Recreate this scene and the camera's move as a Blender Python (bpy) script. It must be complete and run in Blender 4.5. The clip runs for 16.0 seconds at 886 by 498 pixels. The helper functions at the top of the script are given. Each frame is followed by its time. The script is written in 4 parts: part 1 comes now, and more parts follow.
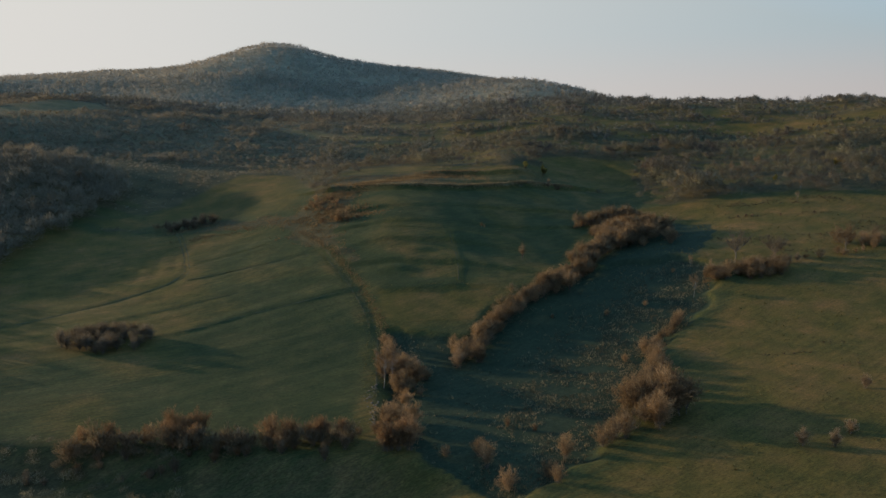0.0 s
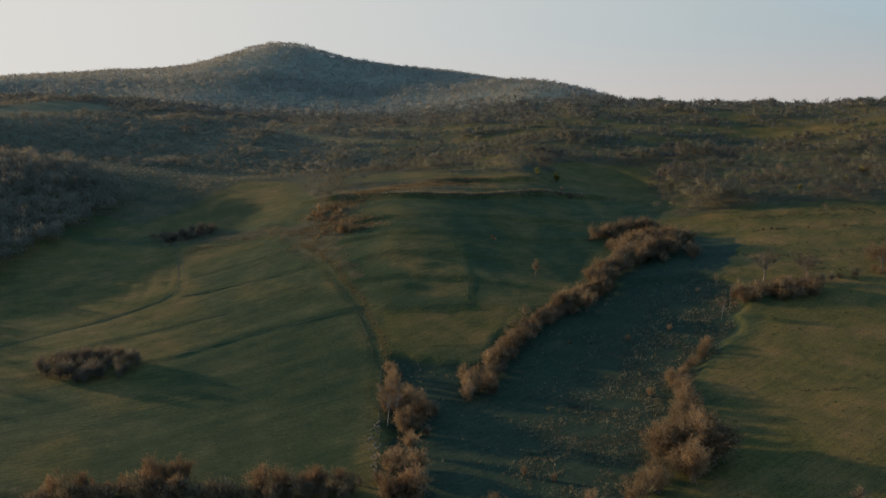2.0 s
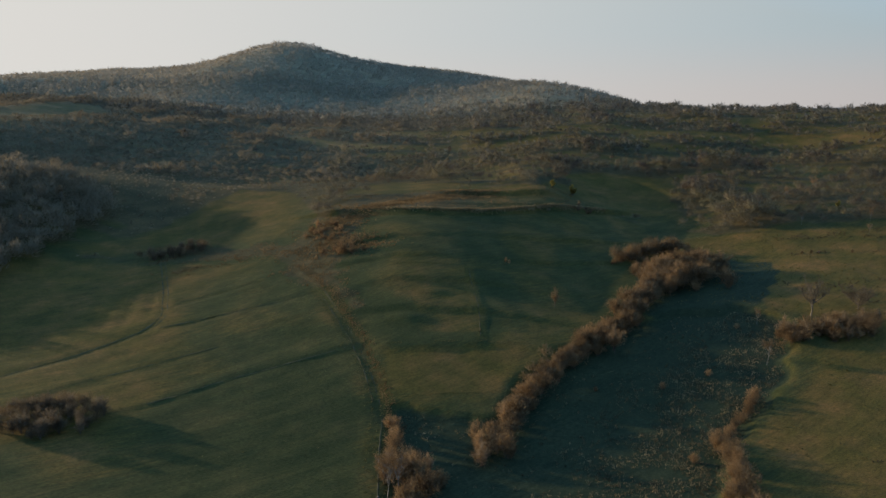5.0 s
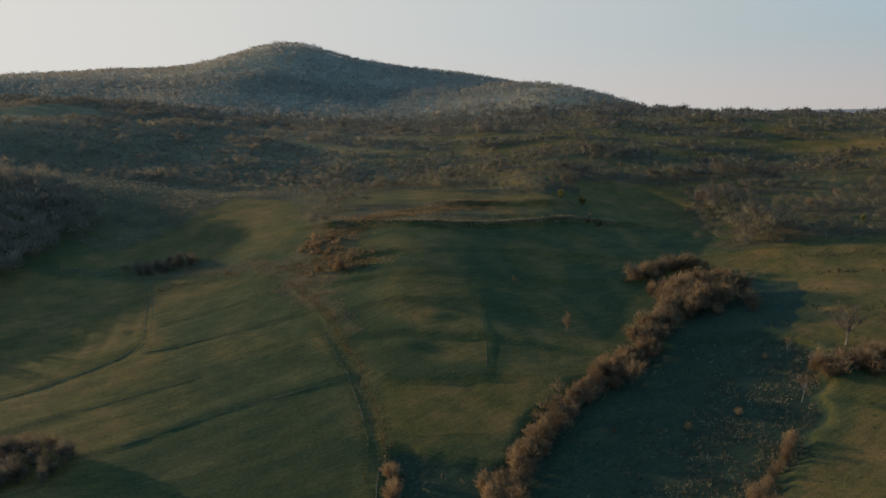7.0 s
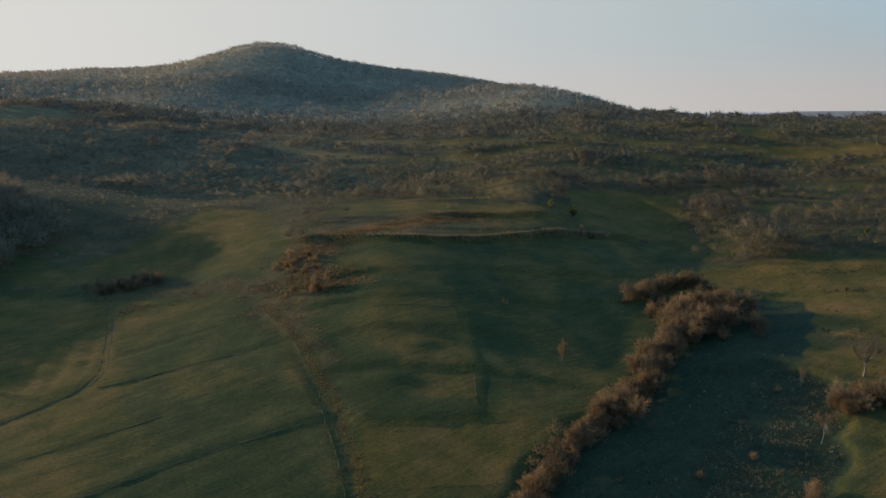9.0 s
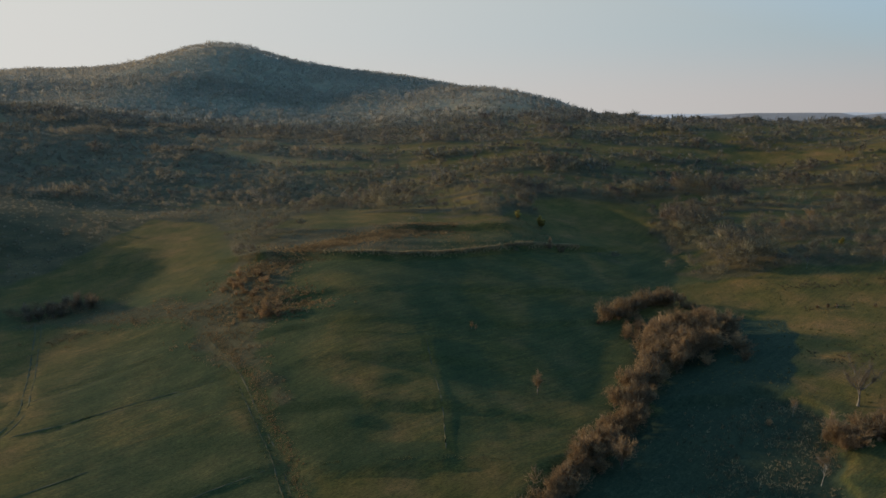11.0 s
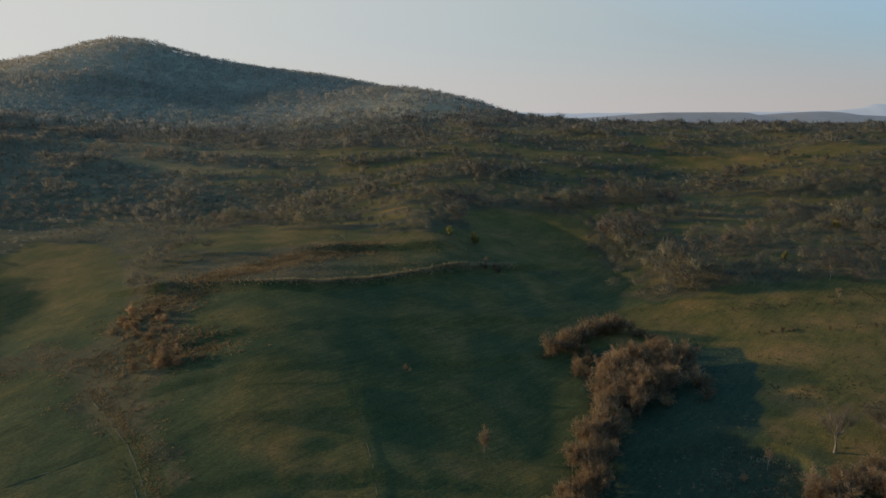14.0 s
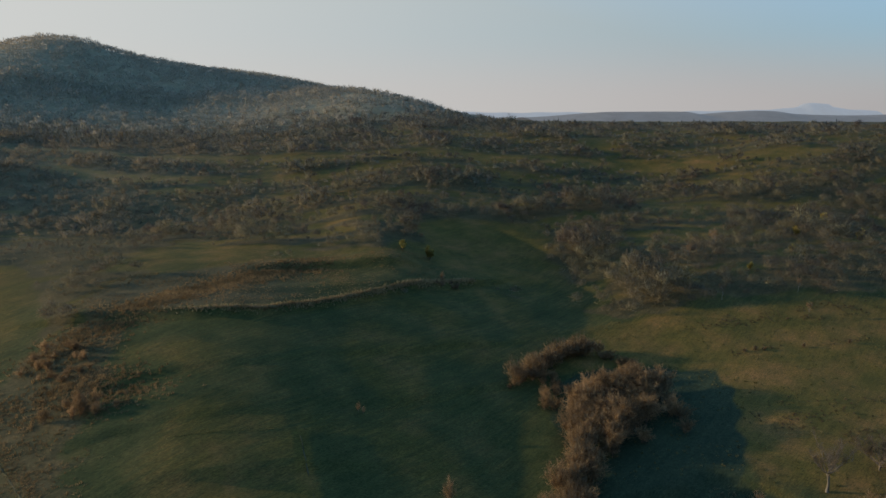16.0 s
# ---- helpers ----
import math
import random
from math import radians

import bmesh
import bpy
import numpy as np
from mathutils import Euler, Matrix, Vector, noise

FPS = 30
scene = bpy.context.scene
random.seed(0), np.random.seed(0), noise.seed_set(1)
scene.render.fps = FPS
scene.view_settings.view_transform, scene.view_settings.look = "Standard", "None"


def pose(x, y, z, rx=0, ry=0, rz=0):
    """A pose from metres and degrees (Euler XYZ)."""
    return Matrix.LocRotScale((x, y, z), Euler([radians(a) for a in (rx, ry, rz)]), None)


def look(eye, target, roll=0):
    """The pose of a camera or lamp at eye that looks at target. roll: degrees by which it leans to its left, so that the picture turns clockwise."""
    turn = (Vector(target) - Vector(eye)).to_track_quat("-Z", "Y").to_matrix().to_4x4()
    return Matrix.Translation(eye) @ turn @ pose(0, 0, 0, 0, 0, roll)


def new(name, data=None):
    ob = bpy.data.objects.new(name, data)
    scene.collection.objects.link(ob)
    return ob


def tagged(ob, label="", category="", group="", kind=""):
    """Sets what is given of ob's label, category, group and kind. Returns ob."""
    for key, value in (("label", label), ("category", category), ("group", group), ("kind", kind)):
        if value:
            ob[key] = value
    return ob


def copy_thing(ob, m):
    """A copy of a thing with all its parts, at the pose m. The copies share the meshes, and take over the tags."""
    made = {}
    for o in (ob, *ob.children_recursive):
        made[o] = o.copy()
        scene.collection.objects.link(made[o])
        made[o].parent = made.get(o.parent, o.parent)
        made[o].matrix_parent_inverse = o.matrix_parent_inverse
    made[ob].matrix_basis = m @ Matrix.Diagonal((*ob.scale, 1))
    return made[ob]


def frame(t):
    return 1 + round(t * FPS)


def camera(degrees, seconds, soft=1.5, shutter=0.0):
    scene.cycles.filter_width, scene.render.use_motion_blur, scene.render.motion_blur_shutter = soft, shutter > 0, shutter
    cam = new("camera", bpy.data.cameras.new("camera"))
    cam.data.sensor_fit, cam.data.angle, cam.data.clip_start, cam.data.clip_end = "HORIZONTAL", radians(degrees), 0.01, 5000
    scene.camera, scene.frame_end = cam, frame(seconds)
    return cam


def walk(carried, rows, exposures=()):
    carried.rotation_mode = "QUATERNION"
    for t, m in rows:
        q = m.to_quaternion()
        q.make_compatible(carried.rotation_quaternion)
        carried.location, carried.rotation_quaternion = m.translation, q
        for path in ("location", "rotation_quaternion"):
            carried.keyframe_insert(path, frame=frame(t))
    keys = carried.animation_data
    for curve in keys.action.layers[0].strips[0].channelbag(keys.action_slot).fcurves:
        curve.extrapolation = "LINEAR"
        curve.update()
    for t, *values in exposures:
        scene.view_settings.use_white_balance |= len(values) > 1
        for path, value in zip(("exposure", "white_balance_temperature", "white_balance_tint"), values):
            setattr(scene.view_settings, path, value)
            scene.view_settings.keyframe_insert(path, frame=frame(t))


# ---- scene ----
cam = camera(64.23, 16.0, soft=1.5)
# seconds, eye x, y, z in metres, yaw to the left, pitch up, lean to the left in degrees
ROWS = [
    (0.0, 0.00, 0.00, 60.00, -0.00, -10.85, -0.69),
    (0.5, -0.07, 3.32, 60.67, 0.18, -10.88, -0.66),
    (1.0, -0.18, 6.79, 61.33, 0.32, -10.89, -0.62),
    (1.5, -0.36, 10.43, 61.99, 0.44, -10.92, -0.54),
    (2.0, -0.60, 14.14, 62.60, 0.55, -10.92, -0.52),
    (2.5, -0.79, 17.77, 63.18, 0.66, -10.94, -0.48),
    (3.0, -0.91, 21.41, 63.79, 0.80, -10.93, -0.46),
    (3.5, -1.00, 25.16, 64.41, 0.92, -10.95, -0.41),
    (4.0, -1.14, 28.97, 65.04, 0.99, -10.96, -0.36),
    (4.5, -1.33, 32.80, 65.67, 1.05, -10.97, -0.29),
    (5.0, -1.55, 36.63, 66.31, 1.09, -10.97, -0.21),
    (5.5, -1.79, 40.45, 66.95, 1.13, -10.98, -0.14),
    (6.0, -2.02, 44.26, 67.57, 1.16, -10.98, -0.10),
    (6.5, -2.24, 48.08, 68.18, 1.18, -10.98, -0.07),
    (7.0, -2.42, 51.94, 68.79, 1.20, -10.97, -0.03),
    (7.5, -2.58, 55.85, 69.44, 1.22, -10.98, 0.02),
    (8.0, -2.73, 59.80, 70.11, 1.16, -10.99, 0.05),
    (8.5, -2.90, 63.76, 70.72, 0.69, -10.97, 0.06),
    (9.0, -3.02, 67.72, 71.29, -0.14, -10.95, 0.13),
    (9.5, -3.16, 71.69, 71.83, -0.93, -10.93, 0.15),
    (10.0, -3.31, 75.67, 72.35, -1.72, -10.91, 0.16),
    (10.5, -3.46, 79.65, 72.88, -2.54, -10.89, 0.18),
    (11.0, -3.60, 83.63, 73.43, -3.41, -10.88, 0.20),
    (11.5, -3.69, 87.59, 73.99, -4.35, -10.88, 0.24),
    (12.0, -3.71, 91.54, 74.57, -5.39, -10.90, 0.26),
    (12.5, -3.68, 95.48, 75.15, -6.47, -10.93, 0.30),
    (13.0, -3.57, 99.47, 75.72, -7.55, -10.97, 0.32),
    (13.5, -3.37, 103.49, 76.30, -8.63, -10.99, 0.30),
    (14.0, -3.16, 107.45, 76.85, -9.75, -11.00, 0.32),
    (14.5, -2.93, 111.42, 77.45, -10.86, -11.01, 0.31),
    (15.0, -2.64, 115.41, 78.04, -12.01, -11.02, 0.32),
    (15.5, -2.25, 119.43, 78.60, -13.11, -11.05, 0.30),
    (16.0, -1.59, 123.52, 79.13, -13.94, -11.05, 0.25),
]
walk(cam, [(t, pose(x, y, z, 90 + pitch, 0, yaw) @ pose(0, 0, 0, 0, 0, roll)) for t, x, y, z, yaw, pitch, roll in ROWS],
     exposures=[(0.0, 1.66, 6200, 8.5), (8.0, 1.64, 6170, 8.0), (16.0, 1.58, 6100, 6.8)])

# ---- sky and sun: a low winter sun from the left, a little ahead ----
SUN_EL, SUN_AHEAD = 10.3, 21.0
world = bpy.data.worlds.new("sky")
scene.world = world
world.use_nodes = True
wn = world.node_tree.nodes
sky = wn.new("ShaderNodeTexSky")
sky.sky_type = "NISHITA"
sky.sun_disc = False
sky.sun_elevation = radians(SUN_EL)
sky.sun_rotation = radians(-90 + SUN_AHEAD)
sky.altitude, sky.air_density, sky.dust_density, sky.ozone_density = 400, 1.0, 2.4, 5.0
wn["Background"].inputs["Strength"].default_value = 0.15
# winter haze that thickens towards the horizon
wl = world.node_tree.links
upward = wn.new("ShaderNodeSeparateXYZ")
wl.new(wn.new("ShaderNodeTexCoord").outputs["Generated"], upward.inputs[0])
thick = wn.new("ShaderNodeMapRange")
thick.interpolation_type = "SMOOTHSTEP"
for k, v in (("From Min", 0.0), ("From Max", 0.44), ("To Min", 0.93), ("To Max", 0.42)):
    thick.inputs[k].default_value = v
wl.new(upward.outputs["Z"], thick.inputs["Value"])
veil = wn.new("ShaderNodeMix")
veil.data_type = "RGBA"
# the haze glows warm towards the sun and turns grey-blue away from it
towards = wn.new("ShaderNodeVectorMath")
towards.operation = "DOT_PRODUCT"
towards.inputs[1].default_value = (-math.cos(radians(SUN_AHEAD)), math.sin(radians(SUN_AHEAD)), 0)
wl.new(wn["Texture Coordinate"].outputs["Generated"], towards.inputs[0])
glow = wn.new("ShaderNodeMapRange")
for k, v in (("From Min", -0.45), ("From Max", 0.8), ("To Min", 0.0), ("To Max", 1.0)):
    glow.inputs[k].default_value = v
wl.new(towards.outputs["Value"], glow.inputs["Value"])
tone = wn.new("ShaderNodeMix")
tone.data_type = "RGBA"
tone.inputs[7].default_value = (1.57, 1.47, 1.34, 1)
# a faint rose band along the horizon
low = wn.new("ShaderNodeMapRange")
low.interpolation_type = "SMOOTHSTEP"
for k, v in (("From Min", 0.01), ("From Max", 0.11), ("To Min", 1.0), ("To Max", 0.0)):
    low.inputs[k].default_value = v
wl.new(upward.outputs["Z"], low.inputs["Value"])
rose = wn.new("ShaderNodeMix")
rose.data_type = "RGBA"
rose.inputs[6].default_value, rose.inputs[7].default_value = (0.68, 0.88, 0.96, 1), (0.98, 0.88, 0.84, 1)
wl.new(low.outputs["Result"], rose.inputs[0])
lower = wn.new("ShaderNodeMapRange")
lower.interpolation_type = "SMOOTHSTEP"
for k, v in (("From Min", 0.24), ("From Max", 0.62), ("To Min", 1.0), ("To Max", 0.0)):
    lower.inputs[k].default_value = v
wl.new(upward.outputs["Z"], lower.inputs["Value"])
warm = wn.new("ShaderNodeMath")
warm.operation = "MULTIPLY"
wl.new(glow.outputs["Result"], warm.inputs[0])
wl.new(lower.outputs["Result"], warm.inputs[1])
wl.new(warm.outputs[0], tone.inputs[0])
# overhead the veil is clear and blue
clear = wn.new("ShaderNodeMix")
clear.data_type = "RGBA"
clear.inputs[6].default_value = (0.50, 1.20, 1.75, 1)
wl.new(lower.outputs["Result"], clear.inputs[0])
wl.new(rose.outputs[2], clear.inputs[7])
wl.new(clear.outputs[2], tone.inputs[6])
wl.new(tone.outputs[2], veil.inputs[7])
fuller = wn.new("ShaderNodeMath")
fuller.operation, fuller.use_clamp = "MULTIPLY_ADD", True
fuller.inputs[1].default_value = 1.0
thicker = wn.new("ShaderNodeMath")
thicker.operation = "MULTIPLY_ADD"
thicker.inputs[1].default_value, thicker.inputs[2].default_value = 0.6, 0.0
wl.new(warm.outputs[0], thicker.inputs[0])
wl.new(thicker.outputs[0], fuller.inputs[0])
wl.new(thick.outputs["Result"], fuller.inputs[1])
wl.new(thick.outputs["Result"], fuller.inputs[2])
wl.new(fuller.outputs[0], veil.inputs[0])
wl.new(sky.outputs["Color"], veil.inputs[6])
wl.new(veil.outputs[2], wn["Background"].inputs["Color"])
sun = new("sun", bpy.data.lights.new("sun", "SUN"))
sun.data.energy, sun.data.angle, sun.data.color = 1.88, radians(0.8), (1.0, 0.79, 0.47)
_e, _a = radians(SUN_EL), radians(SUN_AHEAD)
TO_SUN = Vector((-math.cos(_a) * math.cos(_e), math.sin(_a) * math.cos(_e), math.sin(_e)))
sun.matrix_world = look((-300, 200, 150), Vector((-300, 200, 150)) - TO_SUN)

# ---- materials ----
def material(name):
    m = bpy.data.materials.new(name)
    m.use_nodes = True
    n, l = m.node_tree.nodes, m.node_tree.links
    b = n["Principled BSDF"]
    b.inputs["Roughness"].default_value = 0.95
    b.inputs["Specular IOR Level"].default_value = 0.08
    return m, n, l, b


def noise_node(n, l, scale, detail=4.0, rough=0.6, stretch=None, turn=0):
    """Noise in the world's metres; stretch: a scale for each axis."""
    at = n.new("ShaderNodeNewGeometry").outputs["Position"]
    if stretch:
        mp = n.new("ShaderNodeMapping")
        mp.vector_type = "TEXTURE"
        mp.inputs["Scale"].default_value = tuple(1 / v for v in stretch)
        mp.inputs["Rotation"].default_value = (0, 0, radians(turn))
        l.new(at, mp.inputs["Vector"])
        at = mp.outputs["Vector"]
    t = n.new("ShaderNodeTexNoise")
    t.inputs["Scale"].default_value, t.inputs["Detail"].default_value, t.inputs["Roughness"].default_value = scale, detail, rough
    l.new(at, t.inputs["Vector"])
    return t.outputs["Fac"]


def ramp(n, l, fac, stops):
    r = n.new("ShaderNodeValToRGB")
    e = r.color_ramp.elements
    for _ in stops[2:]:
        e.new(0.5)
    for k, (at, c) in zip(e, stops):
        k.position, k.color = at, (*c, 1)
    l.new(fac, r.inputs["Fac"])
    return r.outputs["Color"]


def mixed(n, l, fac, a, b, mode="MIX"):
    m = n.new("ShaderNodeMix")
    m.data_type, m.blend_type = "RGBA", mode
    for s, v in ((m.inputs[0], fac), (m.inputs[6], a), (m.inputs[7], b)):
        if isinstance(v, (int, float)):
            s.default_value = v
        elif isinstance(v, tuple):
            s.default_value = (*v, 1)
        else:
            l.new(v, s)
    return m.outputs[2]


def bumped(n, l, b, fac, strength, distance):
    k = n.new("ShaderNodeBump")
    k.inputs["Strength"].default_value, k.inputs["Distance"].default_value = strength, distance
    l.new(fac, k.inputs["Height"])
    l.new(k.outputs["Normal"], b.inputs["Normal"])


def ground_material():
    m, n, l, b = material("ground cover")
    cover = n.new("ShaderNodeVertexColor")
    cover.layer_name = "cover"
    sep = n.new("ShaderNodeSeparateColor")
    l.new(cover.outputs["Color"], sep.inputs["Color"])
    fine, mid, wide = noise_node(n, l, 1.1, 5), noise_node(n, l, 0.09, 5, 0.65), noise_node(n, l, 0.013, 3)
    drift = noise_node(n, l, 0.30, 6, 0.65, (0.6, 4.0, 1.0), 30)
    grain = noise_node(n, l, 2.2, 4, 0.7, (0.7, 2.2, 1.0), 20)
    green = ramp(n, l, mid, [(0.3, (0.032, 0.040, 0.015)), (0.5, (0.044, 0.048, 0.018)), (0.72, (0.072, 0.062, 0.024))])
    dry = ramp(n, l, mid, [(0.28, (0.056, 0.051, 0.014)), (0.45, (0.086, 0.064, 0.018)), (0.58, (0.112, 0.072, 0.023)), (0.72, (0.155, 0.086, 0.032))])
    litter = ramp(n, l, mid, [(0.3, (0.048, 0.043, 0.022)), (0.55, (0.080, 0.060, 0.031)), (0.75, (0.120, 0.083, 0.041))])
    soil = ramp(n, l, fine, [(0.3, (0.023, 0.031, 0.018)), (0.6, (0.031, 0.040, 0.023)), (0.8, (0.046, 0.050, 0.030))])
    fray = n.new("ShaderNodeMath")
    fray.operation = "MULTIPLY_ADD"
    fray.inputs[1].default_value, fray.inputs[2].default_value = 1.1, -0.55
    l.new(drift, fray.inputs[0])

    def edge(channel):
        a = n.new("ShaderNodeMath")
        a.operation, a.use_clamp = "ADD", True
        l.new(sep.outputs[channel], a.inputs[0])
        l.new(fray.outputs[0], a.inputs[1])
        r = n.new("ShaderNodeMapRange")
        r.interpolation_type = "SMOOTHSTEP"
        r.inputs["From Min"].default_value, r.inputs["From Max"].default_value = 0.15, 0.85
        l.new(a.outputs[0], r.inputs["Value"])
        return r.outputs["Result"]

    c = mixed(n, l, edge(0), green, dry)
    c = mixed(n, l, edge(1), c, litter)
    c = mixed(n, l, edge(2), c, soil)
    # alpha lays a pale tint over the ground in place of haze
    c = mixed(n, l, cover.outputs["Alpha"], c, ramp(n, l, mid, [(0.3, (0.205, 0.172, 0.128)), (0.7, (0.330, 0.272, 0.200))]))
    c = mixed(n, l, 0.75, c, ramp(n, l, grain, [(0.3, (0.3, 0.33, 0.3)), (0.68, (1.75, 1.65, 1.5))]), "MULTIPLY")
    streak = noise_node(n, l, 0.5, 7, 0.75, (0.4, 2.2, 1.0), 30)
    c = mixed(n, l, 0.3, c, ramp(n, l, streak, [(0.32, (0.45, 0.52, 0.50)), (0.5, (0.85, 0.87, 0.87)), (0.68, (1.45, 1.28, 1.10))]), "MULTIPLY")
    swath = noise_node(n, l, 1.0, 3, 0.6, (0.05, 1.1, 1.0), 36)
    c = mixed(n, l, 0.28, c, ramp(n, l, swath, [(0.36, (0.55, 0.62, 0.60)), (0.62, (1.35, 1.25, 1.15))]), "MULTIPLY")
    mottle = noise_node(n, l, 0.16, 5, 0.7)
    c = mixed(n, l, 0.5, c, ramp(n, l, mottle, [(0.35, (0.62, 0.72, 0.7)), (0.62, (1.2, 1.1, 1.0))]), "MULTIPLY")
    c = mixed(n, l, 0.5, c, ramp(n, l, wide, [(0.35, (0.75, 0.8, 0.75)), (0.65, (1.2, 1.15, 1.1))]), "MULTIPLY")
    l.new(c, b.inputs["Base Color"])
    bumped(n, l, b, grain, 0.6, 0.22)
    return m


def twig_material(name, dark, pale, scale=0.35, spread=0.35, per_object=True, through_light=0.4):
    m, n, l, b = material(name)
    c = ramp(n, l, noise_node(n, l, scale, 3), [(0.3, dark), (0.7, pale)])
    if per_object:
        info = n.new("ShaderNodeObjectInfo")
        geo = n.new("ShaderNodeNewGeometry")
        c = mixed(n, l, 1.0, c, ramp(n, l, geo.outputs["Random Per Island"], [(0.0, (0.65, 0.65, 0.65)), (0.6, (0.95, 0.95, 0.95)), (1.0, (1.6, 1.55, 1.45))]), "MULTIPLY")
        shift = ramp(n, l, info.outputs["Random"], [(0.0, (1 - spread, 1 - spread, 1 - spread)), (0.5, (1, 0.97, 0.95)), (1.0, (1 + spread, 1 + 0.8 * spread, 1 + 0.6 * spread))])
    else:
        geo = n.new("ShaderNodeNewGeometry")
        shift = ramp(n, l, geo.outputs["Random Per Island"], [(0.0, (1 - spread, 1 - spread, 1 - spread)), (1.0, (1 + spread, 1 + spread, 1 + spread))])
    tint = mixed(n, l, 1.0, c, shift, "MULTIPLY")
    l.new(tint, b.inputs["Base Color"])
    if through_light:
        thin, both = n.new("ShaderNodeBsdfTranslucent"), n.new("ShaderNodeMixShader")
        both.inputs[0].default_value = through_light
        l.new(tint, thin.inputs["Color"])
        l.new(b.outputs["BSDF"], both.inputs[1])
        l.new(thin.outputs["BSDF"], both.inputs[2])
        l.new(both.outputs["Shader"], n["Material Output"].inputs["Surface"])
    return m


def bark_material(name, dark, pale):
    m, n, l, b = material(name)
    f = noise_node(n, l, 3.0, 5, 0.7, (1, 1, 0.25))
    l.new(ramp(n, l, f, [(0.35, dark), (0.6, pale)]), b.inputs["Base Color"])
    bumped(n, l, b, f, 0.5, 0.05)
    return m


GROUND = ground_material()
TWIG_RUST = twig_material("rust twigs", (0.150, 0.100, 0.056), (0.305, 0.200, 0.106), through_light=0.55)
TWIG_ORANGE = twig_material("orange willow twigs", (0.140, 0.086, 0.046), (0.290, 0.172, 0.088), through_light=0.5)
TWIG_BROWN = twig_material("brown twigs", (0.145, 0.106, 0.068), (0.280, 0.200, 0.124), through_light=0.55)
TWIG_GREY = twig_material("grey twigs", (0.105, 0.082, 0.056), (0.205, 0.158, 0.106), through_light=0.45)
LEAF_YELLOW = twig_material("yellow leaves", (0.190, 0.160, 0.045), (0.380, 0.310, 0.090), through_light=0.5)
SCRUB = twig_material("bare scrub", (0.108, 0.080, 0.066), (0.198, 0.170, 0.098), 0.06, 0.3, False, 0.42)
# hill trees carry the far haze as a paler base colour
HAZED_HILLWOOD = twig_material("hill wood paled for haze", (0.290, 0.240, 0.176), (0.400, 0.332, 0.246), 0.02, 0.10, False, 0.6)
# scrub colour greyed and lifted to imitate distance haze
SCRUB_HAZED = twig_material("brown scrub greyed for haze", (0.128, 0.102, 0.086), (0.225, 0.198, 0.136), 0.05, 0.3, False, 0.4)
# western wood paled in its colour, for the sunward haze
HAZED_WOOD = twig_material("brown wood paled for haze", (0.180, 0.140, 0.092), (0.295, 0.230, 0.152), 0.05, 0.10, False, 0.55)
SEDGE = twig_material("dead sedge", (0.034, 0.032, 0.022), (0.280, 0.205, 0.112), 0.3, 0.75, False, 0.5)
TUFT = twig_material("rough grass", (0.060, 0.062, 0.022), (0.170, 0.130, 0.055), 0.10, 0.4, False)
TUFT_BROWN = twig_material("dead bracken", (0.105, 0.070, 0.034), (0.260, 0.165, 0.078), 0.15, 0.35, False)
UNDER = twig_material("russet undergrowth", (0.110, 0.076, 0.045), (0.235, 0.158, 0.088), 0.3, 0.35, False, 0.5)
HEATH = twig_material("russet heath", (0.050, 0.040, 0.026), (0.120, 0.082, 0.048), 0.15, 0.3, False)
REED = twig_material("pale dry reed", (0.190, 0.135, 0.070), (0.350, 0.250, 0.130), 0.2, 0.3, False)
BARK = bark_material("brown bark", (0.050, 0.040, 0.032), (0.150, 0.120, 0.095))
BARK_PALE = bark_material("pale bark", (0.080, 0.066, 0.050), (0.160, 0.131, 0.100))
BARK_BIRCH = bark_material("birch bark", (0.100, 0.088, 0.074), (0.290, 0.262, 0.226))
RUT = twig_material("bare earth rut", (0.044, 0.042, 0.023), (0.082, 0.070, 0.038), 0.5, 0.2, False, 0.0)

# ---- the lie of the land ----
KNOTS = np.array([40, 120, 170, 215, 260, 310, 370, 450, 560, 680, 820.0])
RISE = np.array([1.42, 4.16, 5.85, 13.80, 21.05, 31.40, 41.10, 45.02, 69.33, 75.33, 68.53])
CROSS = np.array([-0.11, 0.21, -0.34, 3.19, -0.16, -2.41, -7.76, -2.32, -7.72, -12.42, -18.20])
BOWL = np.array([9.67, 14.14, 12.76, 2.77, 4.33, 4.45, 3.17, 10.52, 3.35, 1.90, -4.37])
# height, centre x, centre y, width in x, width in y of each hill or hollow
HILLS = [(39.7, -276, 1175, 72, 159),
         (65.0, -279, 1435, 495, 350),
         (25.5, -38, 1076, 162, 228),
         (-41.4, -141, 778, 188, 291),
         (25.6, 119, 882, 74, 121),
         (5.1, -17, 312, 44, 37),
         (8.5, 54, 451, 42, 56),
         (-9.9, -128, 325, 36, 51),
         (-5.3, 75, 311, 39, 37),
         (-11.6, 206, 476, 57, 54),
         (5.9, 0, 259, 31, 35),
         (-1.8, 45, 271, 29, 38)]
MARSH = [(-12, 128), (-13, 150), (-16, 180), (7, 176), (13, 188), (24, 203), (45, 222), (60, 226), (78, 227), (86, 218), (76, 194), (60, 173), (49, 158), (31, 120), (22, 108), (10, 100), (-4, 114)]
FIELD_WEST = [(-14, 120), (-15, 146), (-19, 178), (-28, 210), (-42, 240), (-57, 262), (-66, 276), (-92, 280), (-116, 290), (-140, 292), (-168, 300), (-185, 230), (-170, 130), (-75, 118)]
